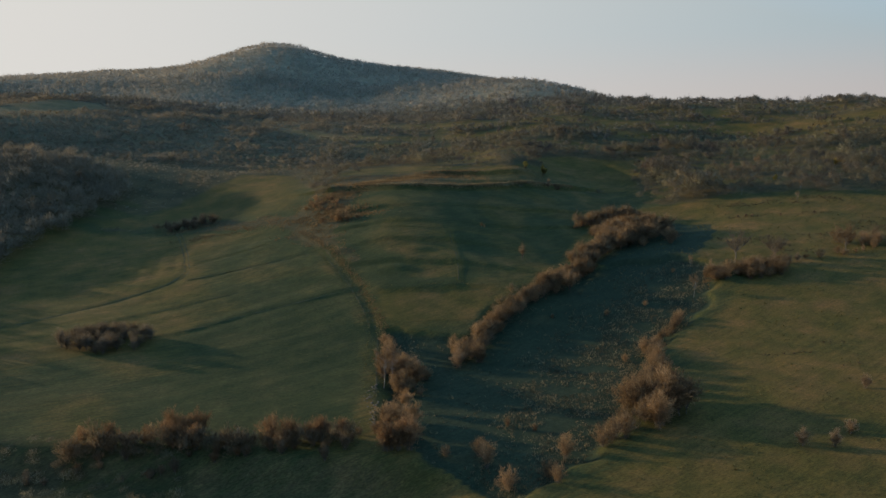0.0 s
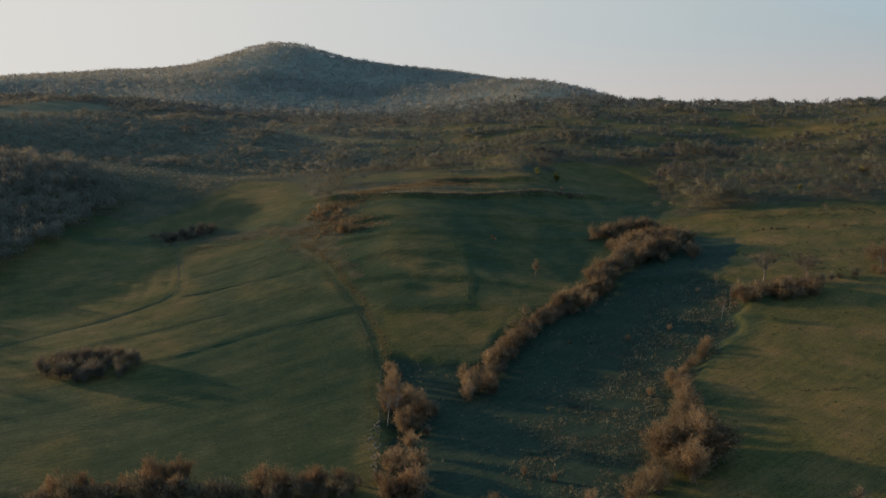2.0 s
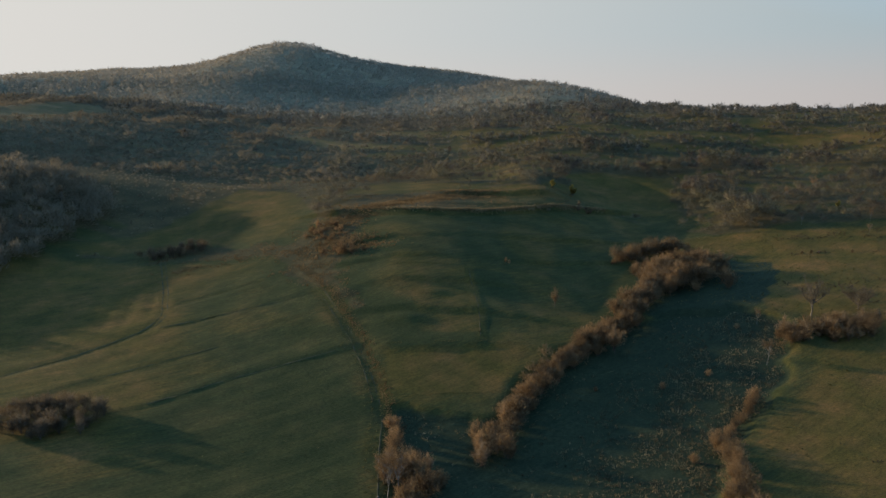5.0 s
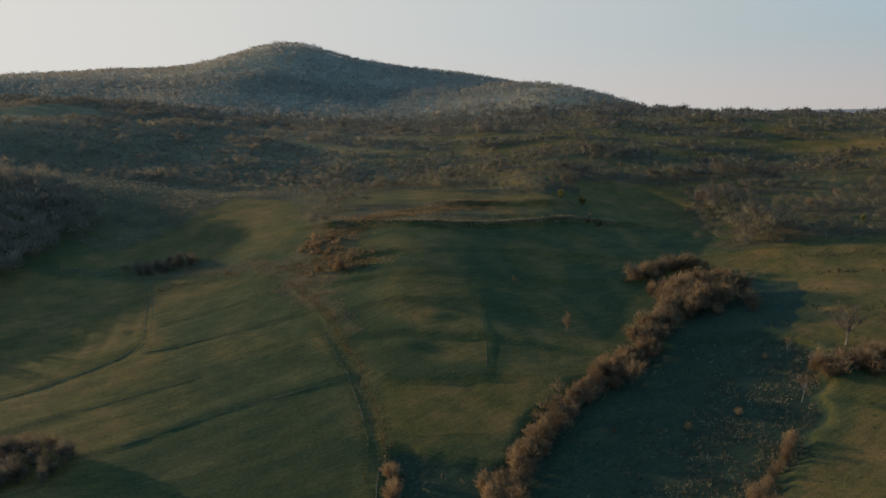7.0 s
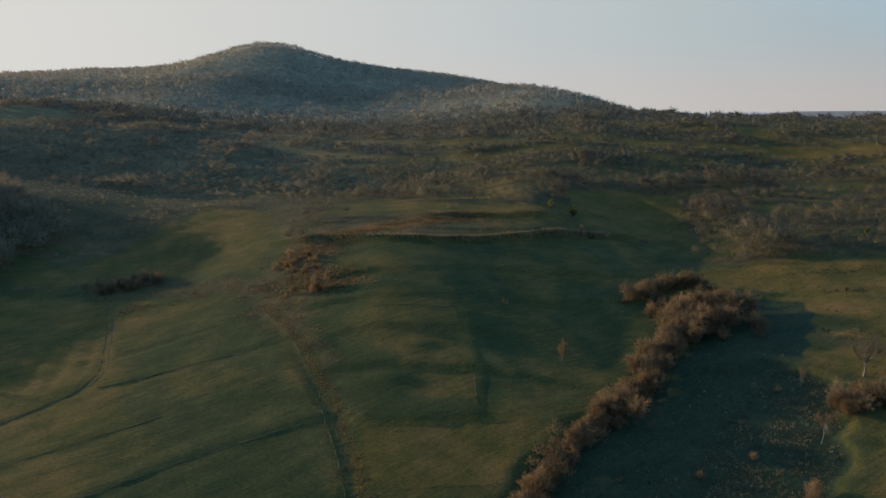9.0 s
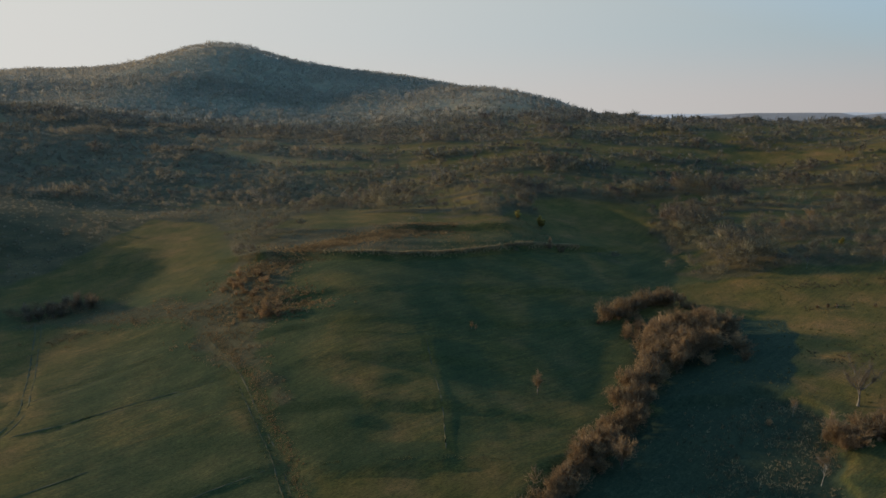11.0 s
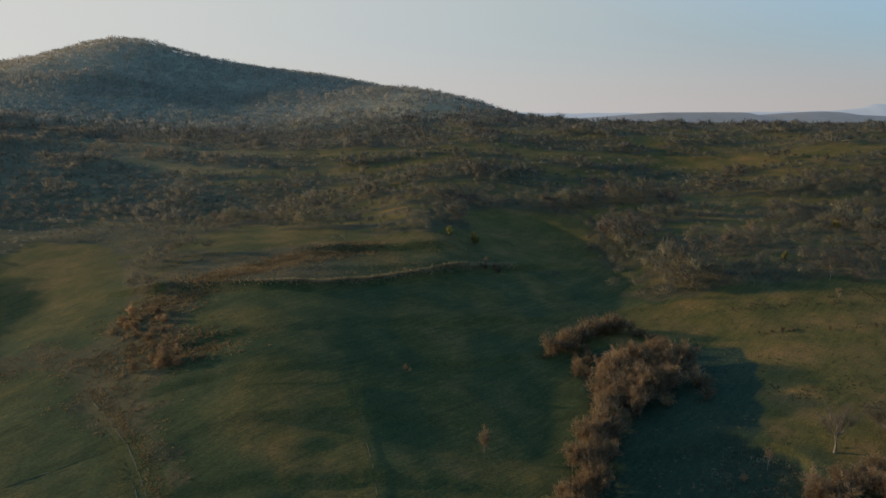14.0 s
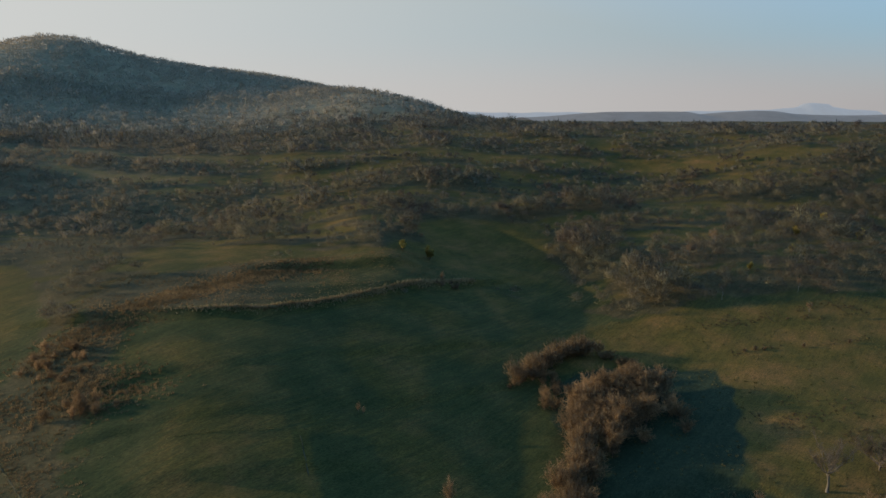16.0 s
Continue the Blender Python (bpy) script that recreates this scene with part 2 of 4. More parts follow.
FIELD_TIP = [(-85, 377), (-109, 388), (-120, 358), (-126, 336), (-140, 314), (-168, 298), (-104, 296), (-79, 294), (-61, 290), (-58, 315), (-70, 350)]
FIELD_MID = [(-44, 306), (-20, 304), (4, 303), (20, 312), (57, 333), (82, 328), (96, 300), (94, 280), (64, 280), (52, 240), (36, 214), (22, 203), (10, 184), (-14, 184), (-22, 205), (-38, 243), (-46, 270)]
MEADOW_EAST = [(18, 103), (31, 116), (50, 142), (53, 166), (66, 180), (80, 195), (90, 208), (87, 219), (79, 228), (60, 228), (48, 224), (58, 244), (62, 262), (78, 304), (121, 300), (173, 290), (270, 262), (300, 90), (100, 50), (10, 60)]
# outline of the hedge trees' shadow, painted dark into the ground
HEDGE_SHADE = [(50, 224), (80, 224), (88, 236), (99, 254), (102, 266), (92, 272), (76, 276), (62, 272), (56, 260)]
FIELD_FAR = [(-353, 574), (-311, 657), (-280, 610), (-321, 515), (-420, 500), (-460, 590)]
ROUGH = [(-118, 284), (-90, 277), (-64, 272), (-58, 252), (-42, 240), (-28, 221), (-24, 222), (-34, 244), (-36, 262), (-34, 300), (-46, 318), (-60, 300), (-62, 288), (-104, 304)]
BRACKEN = [(-50, 308), (-4, 300), (39, 324), (64, 338), (46, 356), (-10, 352), (-48, 345), (-56, 325)]
WOOD = [(-152, 345), (-152, 330), (-153, 316), (-154, 280), (-155, 238), (-152, 200), (-148, 150), (-145, 100), (-250, 60), (-260, 380), (-195, 385)]
MEADOWS = (FIELD_WEST, FIELD_TIP, FIELD_MID, MEADOW_EAST, FIELD_FAR)
BANK = [(-46, 311), (-20, 303), (-4, 301), (16, 311), (39, 325), (62, 338)]
LYNCHETS = (([(-82, 168), (-69, 180), (-55, 192), (-41, 200), (-28, 207)], 0.38), ([(-100, 178), (-89, 189), (-74, 203), (-65, 213), (-50, 222)], 0.2),
            ([(-88, 192), (-73, 203), (-62, 210)], 0.2), ([(-93, 238), (-81, 245), (-60, 255)], 0.2), ([(5, 207), (5, 222), (3, 240), (2, 253)], 0.28))
RUT_LOOP = [(-126, 172), (-114, 187), (-107, 198), (-99, 206), (-92, 215), (-87, 222), (-86, 232), (-94, 253), (-106, 281), (-113, 294)]
GROOVES = (RUT_LOOP, [(-88, 238), (-76, 246), (-64, 253)], [(-91, 233), (-98, 255), (-108, 281)], [(-101, 224), (-107, 246), (-113, 268)], [(-96, 228), (-102, 248), (-108, 272), (-113, 290)], [(-82, 223), (-66, 231), (-46, 239)],
           [(-17, 174), (-20, 191), (-26, 208), (-35, 226), (-48, 249), (-56, 261)])
# height, centre x, centre y, half-width in x and y of low mounds added to shade patches of the terraced field
MOUNDS = ((0.9, -15, 219, 5, 3), (0.7, -33, 237, 4, 2.5), (0.4, -19, 246, 8, 9), (0.7, -26, 268, 7, 3), (0.6, -8, 234, 5, 2.5))
STRIPS = (([(-160, 630), (-112, 611), (-6, 557), (70, 544), (141, 525), (207, 510), (300, 470)], 15), ([(-120, 560), (-73, 524), (-6, 514), (100, 505)], 8),
          ([(200, 560), (300, 540), (380, 520)], 8), ([(180, 600), (300, 590)], 6))
CLEARINGS = ((57, 448, 17, 7), (188, 415, 30, 12), (-45, 502, 20, 6), (235, 400, 22, 7), (130, 480, 18, 5), (260, 330, 22, 10), (-25, 362, 32, 15), (58, 350, 24, 24), (84, 345, 14, 22), (80, 384, 30, 27))


def knot_curve(v, y):
    y = np.clip(y, KNOTS[0], KNOTS[-1])
    i = np.clip(np.searchsorted(KNOTS, y, side="right") - 1, 0, len(KNOTS) - 2)
    h, m = KNOTS[i + 1] - KNOTS[i], np.gradient(v, KNOTS)
    s = (y - KNOTS[i]) / h
    return (2 * s**3 - 3 * s**2 + 1) * v[i] + (s**3 - 2 * s**2 + s) * h * m[i] + (3 * s**2 - 2 * s**3) * v[i + 1] + (s**3 - s**2) * h * m[i + 1]


def smooth(a, b, v):
    s = np.clip((v - a) / (b - a), 0, 1)
    return s * s * (3 - 2 * s)


def line_distance(line, x, y):
    """Distance to a polyline, and on which side (plus: to the left of its course)."""
    best, side = np.full(np.shape(x), 1e9), np.zeros(np.shape(x))
    for (ax, ay), (bx, by) in zip(line, line[1:]):
        ux, uy = bx - ax, by - ay
        s = np.clip(((x - ax) * ux + (y - ay) * uy) / (ux * ux + uy * uy), 0, 1)
        d = np.hypot(x - ax - s * ux, y - ay - s * uy)
        near = d < best
        side = np.where(near, np.sign(ux * (y - ay) - uy * (x - ax)), side)
        best = np.where(near, d, best)
    return best, side


def inside(poly, x, y):
    """Metres inside a polygon; minus outside."""
    d, _ = line_distance([*poly, poly[0]], x, y)
    odd = np.zeros(np.shape(x), bool)
    for (ax, ay), (bx, by) in zip(poly, [*poly[1:], poly[0]]):
        if ay != by:
            odd ^= ((ay > y) != (by > y)) & (x < (bx - ax) * (y - ay) / (by - ay) + ax)
    return np.where(odd, d, -d)


_w = np.random.RandomState(5)
WAVES = [(w, *_w.uniform(0, 6.283, 2)) for w in (7, 9, 11, 14, 18, 23, 30, 41, 55, 75, 100, 140) for _ in range(3)]


def rough(x, y, low=0, high=1e9):
    """Uneven ground: a sum of waves of those lengths, about -1 to 1."""
    z, total = np.zeros(np.shape(x)), 0.0
    for w, a, ph in WAVES:
        if low <= w <= high:
            z = z + np.sin((x * math.cos(a) + y * math.sin(a)) * 6.283 / w + ph)
            total += 1
    return z / math.sqrt(total)


def height(x, y):
    x, y = np.asarray(x, float), np.asarray(y, float)
    t = 1.75 * np.tanh(x / 350.0)
    z = knot_curve(RISE, y) + t * knot_curve(CROSS, y) + t * t * knot_curve(BOWL, y)
    for a, cx, cy, sx, sy in HILLS:
        z = z + a * np.exp(-0.5 * ((x - cx) / sx) ** 2 - 0.5 * ((y - cy) / sy) ** 2)
    z = z - (0.02 * np.clip(-230 - x, 0, 320) + 0.11 * np.clip(-330 - x, 0, 250)) * smooth(500, 600, y) * smooth(1020, 860, y)
    far = np.maximum(smooth(1500, 2300, y), smooth(900, 1800, np.abs(x + 100)))
    z = z * (1 - far) + 38 * far
    z = z + 0.035 * rough(x, y, 0, 20) + 0.2 * rough(x, y, 20, 80) * smooth(60, 240, y) + 1.2 * rough(x, y, 70, 200) * smooth(380, 560, y)
    z = z - 1.5 * smooth(-1.2, 1.2, inside(MARSH, x, y) + 0.9 * rough(x, y, 7, 18))
    d, side = line_distance(BANK, x, y)
    z = z + 1.8 * smooth(-1.2, 1.2, d * side) * np.exp(-(d / 16) ** 2)
    s = -0.66 * x + 0.75 * y
    z = z + 0.06 * np.sin(s * 6.283 / 19 + 0.6 * np.sin(x / 21.0)) * smooth(0, 10, inside(FIELD_WEST, x, y))
    z = z + 0.06 * np.sin(s * 6.283 / 6.7 + 0.8 * np.sin(x / 17.0)) * (0.6 + 0.4 * np.sin(y / 23.0)) * smooth(0, 10, inside(FIELD_WEST, x, y))
    # hollow and ridge shaped to throw this slope into shade
    z = z - 7.5 * np.exp(-((x - 84) / 31) ** 2 - ((y - 370) / 48) ** 2) + 4.2 * np.exp(-((x - 36) / 14) ** 2 - ((y - 372) / 44) ** 2)
    mid = smooth(-2, 2, inside(FIELD_MID, x, y))
    # crest and hollows added to tilt the terraced field out of the sun
    z = z + 0.5 * np.exp(-((x + 26) / np.where(x < -26, 36, 18)) ** 2 - ((y - 245) / 50) ** 2) - 2.4 * np.exp(-((x - 20) / 27) ** 2 - ((y - 250) / 42) ** 2) - 1.7 * np.exp(-((x - 36) / 16) ** 2 - ((y - 236) / 28) ** 2)
    for line, rise in LYNCHETS:
        d, side = line_distance(line, x, y)
        s = d * side + 0.5 * np.sin(x / 6.0)
        z = z + rise * (0.8 + 0.3 * np.sin(x / 9.0)) * (smooth(-0.9, 0.9, s) - smooth(0.9, 11.0, s)) * smooth(11.5, 10.5, d)
    for line in GROOVES:
        z = z - (0.42 if line[0][0] > -20 else 0.32) * np.exp(-(line_distance(line, x, y)[0] / (1.7 if line[0][0] > -20 else 1.0)) ** 2)
    for a, cx, cy, sx, sy in MOUNDS:
        z = z + a * np.exp(-((x - cx) / sx) ** 2 - ((y - cy) / sy) ** 2)
    s = (y - 0.10 * x + 7 * np.sin(x / 47.0) + 3 * np.sin(x / 19.0)) / 17.0
    step = s - np.floor(s)
    z = z + smooth(425, 470, y) * smooth(720, 660, y) * (0.6 + 0.35 * np.sin(x / 33.0 + np.floor(s))) * (smooth(0.0, 0.22, step) - step)
    knoll = smooth(-2, 3, inside(BRACKEN, x, y))
    for ty, tilt, rise, x0, x1 in ((318, 0.16, 0.5, -14, 44), (341, 0.05, 1.5, -6, 42)):
        s = y - ty - tilt * x - 1.5 * np.sin(x / 12.0 + ty)
        z = z + knoll * rise * smooth(x0 - 8, x0 + 8, x) * smooth(x1 + 8, x1 - 8, x) * (smooth(-1.6, 1.6, s) - smooth(1.6, 16.0, s))
    # gully added to drop the near left corner into shade
    z = z - 4.5 * smooth(0, 8, 113 - 0.08 * x - y) * smooth(16, -14, x) * smooth(30, 60, y)
    for ty, tilt in ((203, 0.03), (222, -0.05), (241, 0.08), (262, 0.16), (281, 0.2)):
        s = y - ty - tilt * x - 1.5 * np.sin(x / 17.0 + ty) - 0.5 * np.sin(x / 5.3)
        z = z + mid * (0.45 + 0.25 * np.sin(x / 13.0 + ty)) * (smooth(-0.6, 0.6, s) - smooth(0.6, 14.0, s))
    return z


def at_ground(x, y):
    return float(height(np.array([x]), np.array([y]))[0])


def scrub_density(x, y):
    """0 on open grass to 1 in close scrub."""
    d = np.full(np.shape(x), 0.95)
    d = d * smooth(-0.75, 0.25, 0.5 * rough(x, y, 14, 80) + 0.7 * rough(0.25 * x, (1.5 + 0.5 * smooth(420, 520, y)) * y, 14, 60)) + 0.05
    open_slope = np.clip(smooth(150, 230, x) * smooth(420, 470, y) * smooth(700, 620, y), 0, 1)
    d = d * (1 - 0.3 * open_slope)
    d = np.maximum(d, 0.85 * smooth(60, -60, x) * np.maximum(smooth(385, 425, y), 1.1 * smooth(-88, -96, x) * smooth(325, 345, y)) * smooth(-1.3, -0.5, rough(0.3 * x, 1.6 * y, 14, 60)))
    d = d * (1 - smooth(-3, 4, inside(BRACKEN, x, y))) * (1 - smooth(-3, 2, inside(ROUGH, x, y)))
    for line, wide in STRIPS:
        d = d * smooth(wide * 0.5, wide, line_distance(line, x, y)[0] + 3 * rough(x, y, 10, 30))
    for cx, cy, sx, sy in CLEARINGS:
        d = d * smooth(0.7, 1.15, np.hypot((x - cx) / sx, (y - cy) / sy))
    for poly in MEADOWS:
        d = d * smooth(1, -2, inside(poly, x, y) + 1.5 * rough(x, y, 10, 30))
    return d * ((y > 300) | (x < -66) | ((x > 100) & (y > 288)))


def build_ground():
    def axis(core0, core1, step, low, high, grow, onward=0):
        a = list(np.arange(core0, core1, step))
        s = step
        while a[-1] < high:
            s *= onward or grow
            a.append(a[-1] + s)
        s = step
        while a[0] > low:
            s *= grow
            a.insert(0, a[0] - s)
        return np.array(a)

    gx, gy = axis(-125, 150, 1.35, -4600, 4600, 1.05), axis(95, 345, 1.3, -1500, 4700, 1.035, 1.012)
    x, y = np.meshgrid(gx, gy)
    z = height(x, y)
    nx, ny = len(gx), len(gy)
    me = bpy.data.meshes.new("ground")
    me.vertices.add(nx * ny)
    me.vertices.foreach_set("co", np.stack([x, y, z], -1).ravel())
    i = (np.arange(ny - 1)[:, None] * nx + np.arange(nx - 1)).ravel()
    fill_faces(me, np.stack([i, i + 1, i + nx + 1, i + nx], -1))
    dry = 0.25 + 0.35 * smooth(-0.3, 0.8, rough(x, y, 20, 80))
    # dry east meadow; the terrace strip gets dry colour to look sunlit
    dry = dry + 0.62 * smooth(0, 8, inside(MEADOW_EAST, x, y)) + 0.35 * smooth(0, 6, inside([(-21, 204), (17, 206), (7, 178), (-16, 184)], x, y))
    d, side = line_distance(LYNCHETS[0][0], x, y)
    dry = dry + smooth(0, 10, inside(FIELD_WEST, x, y)) * (0.42 * smooth(-2, 6, d * side) - 0.25 * smooth(2, -6, d * side))
    # drier tip field; near pasture also lightened where the sun grazes too weakly
    dry = dry + 0.3 * smooth(0, 10, inside(FIELD_TIP, x, y)) + 0.25 * smooth(0, 8, inside(FIELD_WEST, x, y)) * smooth(185, 165, y)
    dry = dry + 0.55 * smooth(300, 400, y)
    # dry grass removed under the painted hedge shadow
    dry = dry - 0.9 * smooth(-4, 4, inside(HEDGE_SHADE, x, y) + 1.5 * rough(x, y, 7, 30))
    dry = dry + 0.8 * smooth(0, 20, inside(FIELD_FAR, x, y)) - 0.5 * smooth(-2, 4, inside(ROUGH, x, y))
    # greener grass by the track, widened to darken a slope the sun overlights
    dimmed_green = smooth(44, 8, line_distance([(-14, 130), (-20, 178), (-30, 205), (-44, 240)], x + 12, y)[0])
    dry = dry + 0.6 * smooth(2.2, 0.6, line_distance([(5, 209), (5, 222), (3, 240), (2, 252)], x, y)[0])
    dry = np.clip(dry - 0.6 * dimmed_green * smooth(2, 6, np.maximum(inside(FIELD_WEST, x, y), inside(FIELD_MID, x, y))), 0, 1)
    plot = smooth(-0.5, 1.5, inside([(-12, 211), (4, 211), (2, 252), (-16, 250)], x, y))
    dry = np.clip(dry + 0.3 * plot - 0.25 * smooth(-0.5, 1.5, inside([(6, 211), (18, 212), (16, 252), (4, 252)], x, y)), 0, 1)
    # sunlight on the terrace strip, painted as still drier grass
    dry = np.clip(dry + 0.6 * smooth(0, 4, inside([(-22, 206), (18, 207), (9, 184), (-16, 185)], x, y)), 0, 1)
    # knoll coloured browner on its sunlit west, greener on its shaded east
    litter = np.clip(scrub_density(x, y) * 1.2, 0, 1) + smooth(0, 6, inside(BRACKEN, x, y)) * (0.3 + 0.6 * smooth(15, -20, x)) + 0.7 * smooth(0, 5, inside(ROUGH, x, y) + 2 * rough(x, y, 7, 20))
    for line, wide in STRIPS:
        dry = np.clip(dry + 0.7 * smooth(wide * 1.2, wide * 0.5, line_distance(line, x, y)[0]), 0, 1)
        litter = litter * smooth(wide * 0.4, wide, line_distance(line, x, y)[0])
    litter = np.maximum(litter, 0.5 * smooth(2, -4, y + 0.08 * x - 114) * smooth(6, -14, x) * smooth(40, 75, y))
    # marsh soil, also spread over the hedge shadow to darken it
    soil = smooth(-0.8, 0.9, np.maximum(inside(MARSH, x, y), inside(HEDGE_SHADE, x, y)) + 0.9 * rough(x, y, 7, 18))
    # haze painted as paler ground on the hill and the western slope
    haze_tint = np.maximum(0.8 * smooth(600, 900, y) * smooth(40, 70, z), 0.22 * smooth(70, -160, x) * smooth(390, 520, y))
    cover = np.stack([dry, np.clip(litter, 0, 1), soil, haze_tint], -1)
    me.color_attributes.new("cover", "FLOAT_COLOR", "POINT").data.foreach_set("color", cover.ravel())
    me.materials.append(GROUND)
    me.polygons.foreach_set("use_smooth", np.ones(len(me.polygons), bool))
    tagged(new("ground", me), "rolling winter pasture with green and dry grass", "ground", kind="structure")


def fill_faces(me, faces):
    k = faces.shape[1]
    me.loops.add(faces.size)
    me.loops.foreach_set("vertex_index", faces.ravel().astype(np.int32))
    me.polygons.add(len(faces))
    me.polygons.foreach_set("loop_start", np.arange(0, faces.size, k, dtype=np.int32))
    me.polygons.foreach_set("loop_total", np.full(len(faces), k, dtype=np.int32))
    me.update(calc_edges=True)


def mesh_of(name, verts, faces, mat):
    me = bpy.data.meshes.new(name)
    verts, faces = np.asarray(verts, float), np.asarray(faces)
    me.vertices.add(len(verts))
    me.vertices.foreach_set("co", verts.ravel())
    fill_faces(me, faces)
    me.materials.append(mat)
    return me


def part(name, me, parent, label=""):
    ob = new(name, me)
    ob.parent = parent
    return tagged(ob, label)


build_ground()


def smooth_line(pts, step):
    """A rounded course through the points."""
    p = np.array(pts, float)
    d = np.r_[0, np.cumsum(np.hypot(*np.diff(p, axis=0).T))]
    s = np.arange(0, d[-1], step)
    q = np.stack([np.interp(s, d, p[:, k]) for k in (0, 1)], -1)
    for _ in range(6):
        q[1:-1] = (q[:-2] + 2 * q[1:-1] + q[2:]) / 4
    return q


def ribbon(name, pts, offset, wide, mat, label, lift=0.07, seed=1, category="farm track"):
    """A strip of bare or dry ground lying on the land."""
    rng = np.random.RandomState(seed)
    q = smooth_line(pts, 1.4)
    t = np.gradient(q, axis=0)
    nrm = np.stack([-t[:, 1], t[:, 0]], -1) / np.linalg.norm(t, axis=1, keepdims=True)
    rows = []
    w = wide * (0.6 + 0.8 * rng.rand(len(q)))
    s = np.arange(len(q)) * 1.4
    worn = smooth(0.1, 0.9, np.sin(s / 5.3 + seed) + np.sin(s / 2.1 + 2 * seed) * 0.8) * smooth(0.2, 0.8, rng.rand(len(q)))
    for k in (-0.5, -0.17, 0.17, 0.5):
        e = q + nrm * (offset + k * w + 0.08 * rng.randn(len(q)))[:, None]
        z = height(e[:, 0], e[:, 1]) + lift * (1.0 if abs(k) < 0.4 else -0.8) - 0.09 * worn
        rows.append(np.c_[e, z])
    v = np.stack(rows, 1).reshape(-1, 3)
    i = np.arange(len(q) - 1)[:, None] * 4 + np.arange(3)
    i = i.ravel()
    return tagged(new(name, mesh_of(name, v, np.stack([i, i + 4, i + 5, i + 1], -1), mat)), label, category, kind="structure")


PATH_LINE = [(-15, 140), (-17, 160), (-18, 178), (-22, 193), (-28, 210), (-34, 223), (-41, 239), (-50, 254), (-57, 264)]
for k, off in enumerate((-0.7, 0.7)):
    ribbon("track_rut", PATH_LINE[2 * k:], off, 0.34 - 0.1 * k, RUT, "bare earth wheel rut of the farm track", seed=k)
for k, off in enumerate((-0.7, 0.7)):
    ribbon("track_rut", RUT_LOOP, off, 0.42, RUT, "dark wheel rut looping across the pasture", seed=11 + k)
    ribbon("track_rut", [(-84, 223), (-66, 231), (-46, 239)], off, 0.3, RUT, "narrow wheel rut crossing the pasture to the track", seed=13 + k)

# the strip at the terrace foot paints in its line of shade
for line, wide, label in (([(-88, 238), (-76, 246), (-64, 253)], 0.3, "faint wheel rut in the upper pasture"), ([(-88, 192), (-73, 203), (-62, 210)], 0.3, "thin worn line along the pasture's terrace"),
                          ([(-69, 180), (-55, 192), (-41, 200), (-29, 206)], 0.35, "dark strip painted for the shade at the terrace foot"), ([(4.6, 209), (4.8, 224), (3.2, 240), (2.2, 252)], 0.22, "narrow brown strip between two field plots")):
    ribbon("track_rut", line, 0.0, wide, RUT, label, seed=int(17 + wide * 100 + line[0][1]))

# ---- plants ----
def tubes(segs, sides=4):
    """Tapered limbs from rows of (p0, p1, r0, r1)."""
    a = np.array([s[0] for s in segs], float)
    b = np.array([s[1] for s in segs], float)
    r = np.array([[s[2], s[3]] for s in segs], float)
    d = b - a
    d /= np.linalg.norm(d, axis=1, keepdims=True) + 1e-9
    ref = np.where(np.abs(d[:, 2:]) < 0.9, [[0, 0, 1.0]], [[1.0, 0, 0]])
    u = np.cross(d, ref)
    u /= np.linalg.norm(u, axis=1, keepdims=True) + 1e-9
    w = np.cross(d, u)
    ang = np.arange(sides) * 2 * np.pi / sides
    ring = u[:, None] * np.cos(ang)[None, :, None] + w[:, None] * np.sin(ang)[None, :, None]
    v = np.concatenate([a[:, None] + ring * r[:, :1, None], b[:, None] + ring * r[:, 1:, None]], 1)
    n = len(segs)
    j = np.arange(sides)
    quad = np.stack([j, (j + 1) % sides, sides + (j + 1) % sides, sides + j], -1)
    f = (np.arange(n)[:, None, None] * 2 * sides + quad).reshape(-1, 4)
    return v.reshape(-1, 3), f


def blades(a, b, wide, rng):
    """Thin twig triangles from a to b."""
    d = b - a
    side = np.cross(d, rng.randn(len(a), 3))
    side /= np.linalg.norm(side, axis=1, keepdims=True) + 1e-9
    v = np.stack([a - side * wide / 2, a + side * wide / 2, b], 1).reshape(-1, 3)
    return v, np.arange(len(a) * 3).reshape(-1, 3)


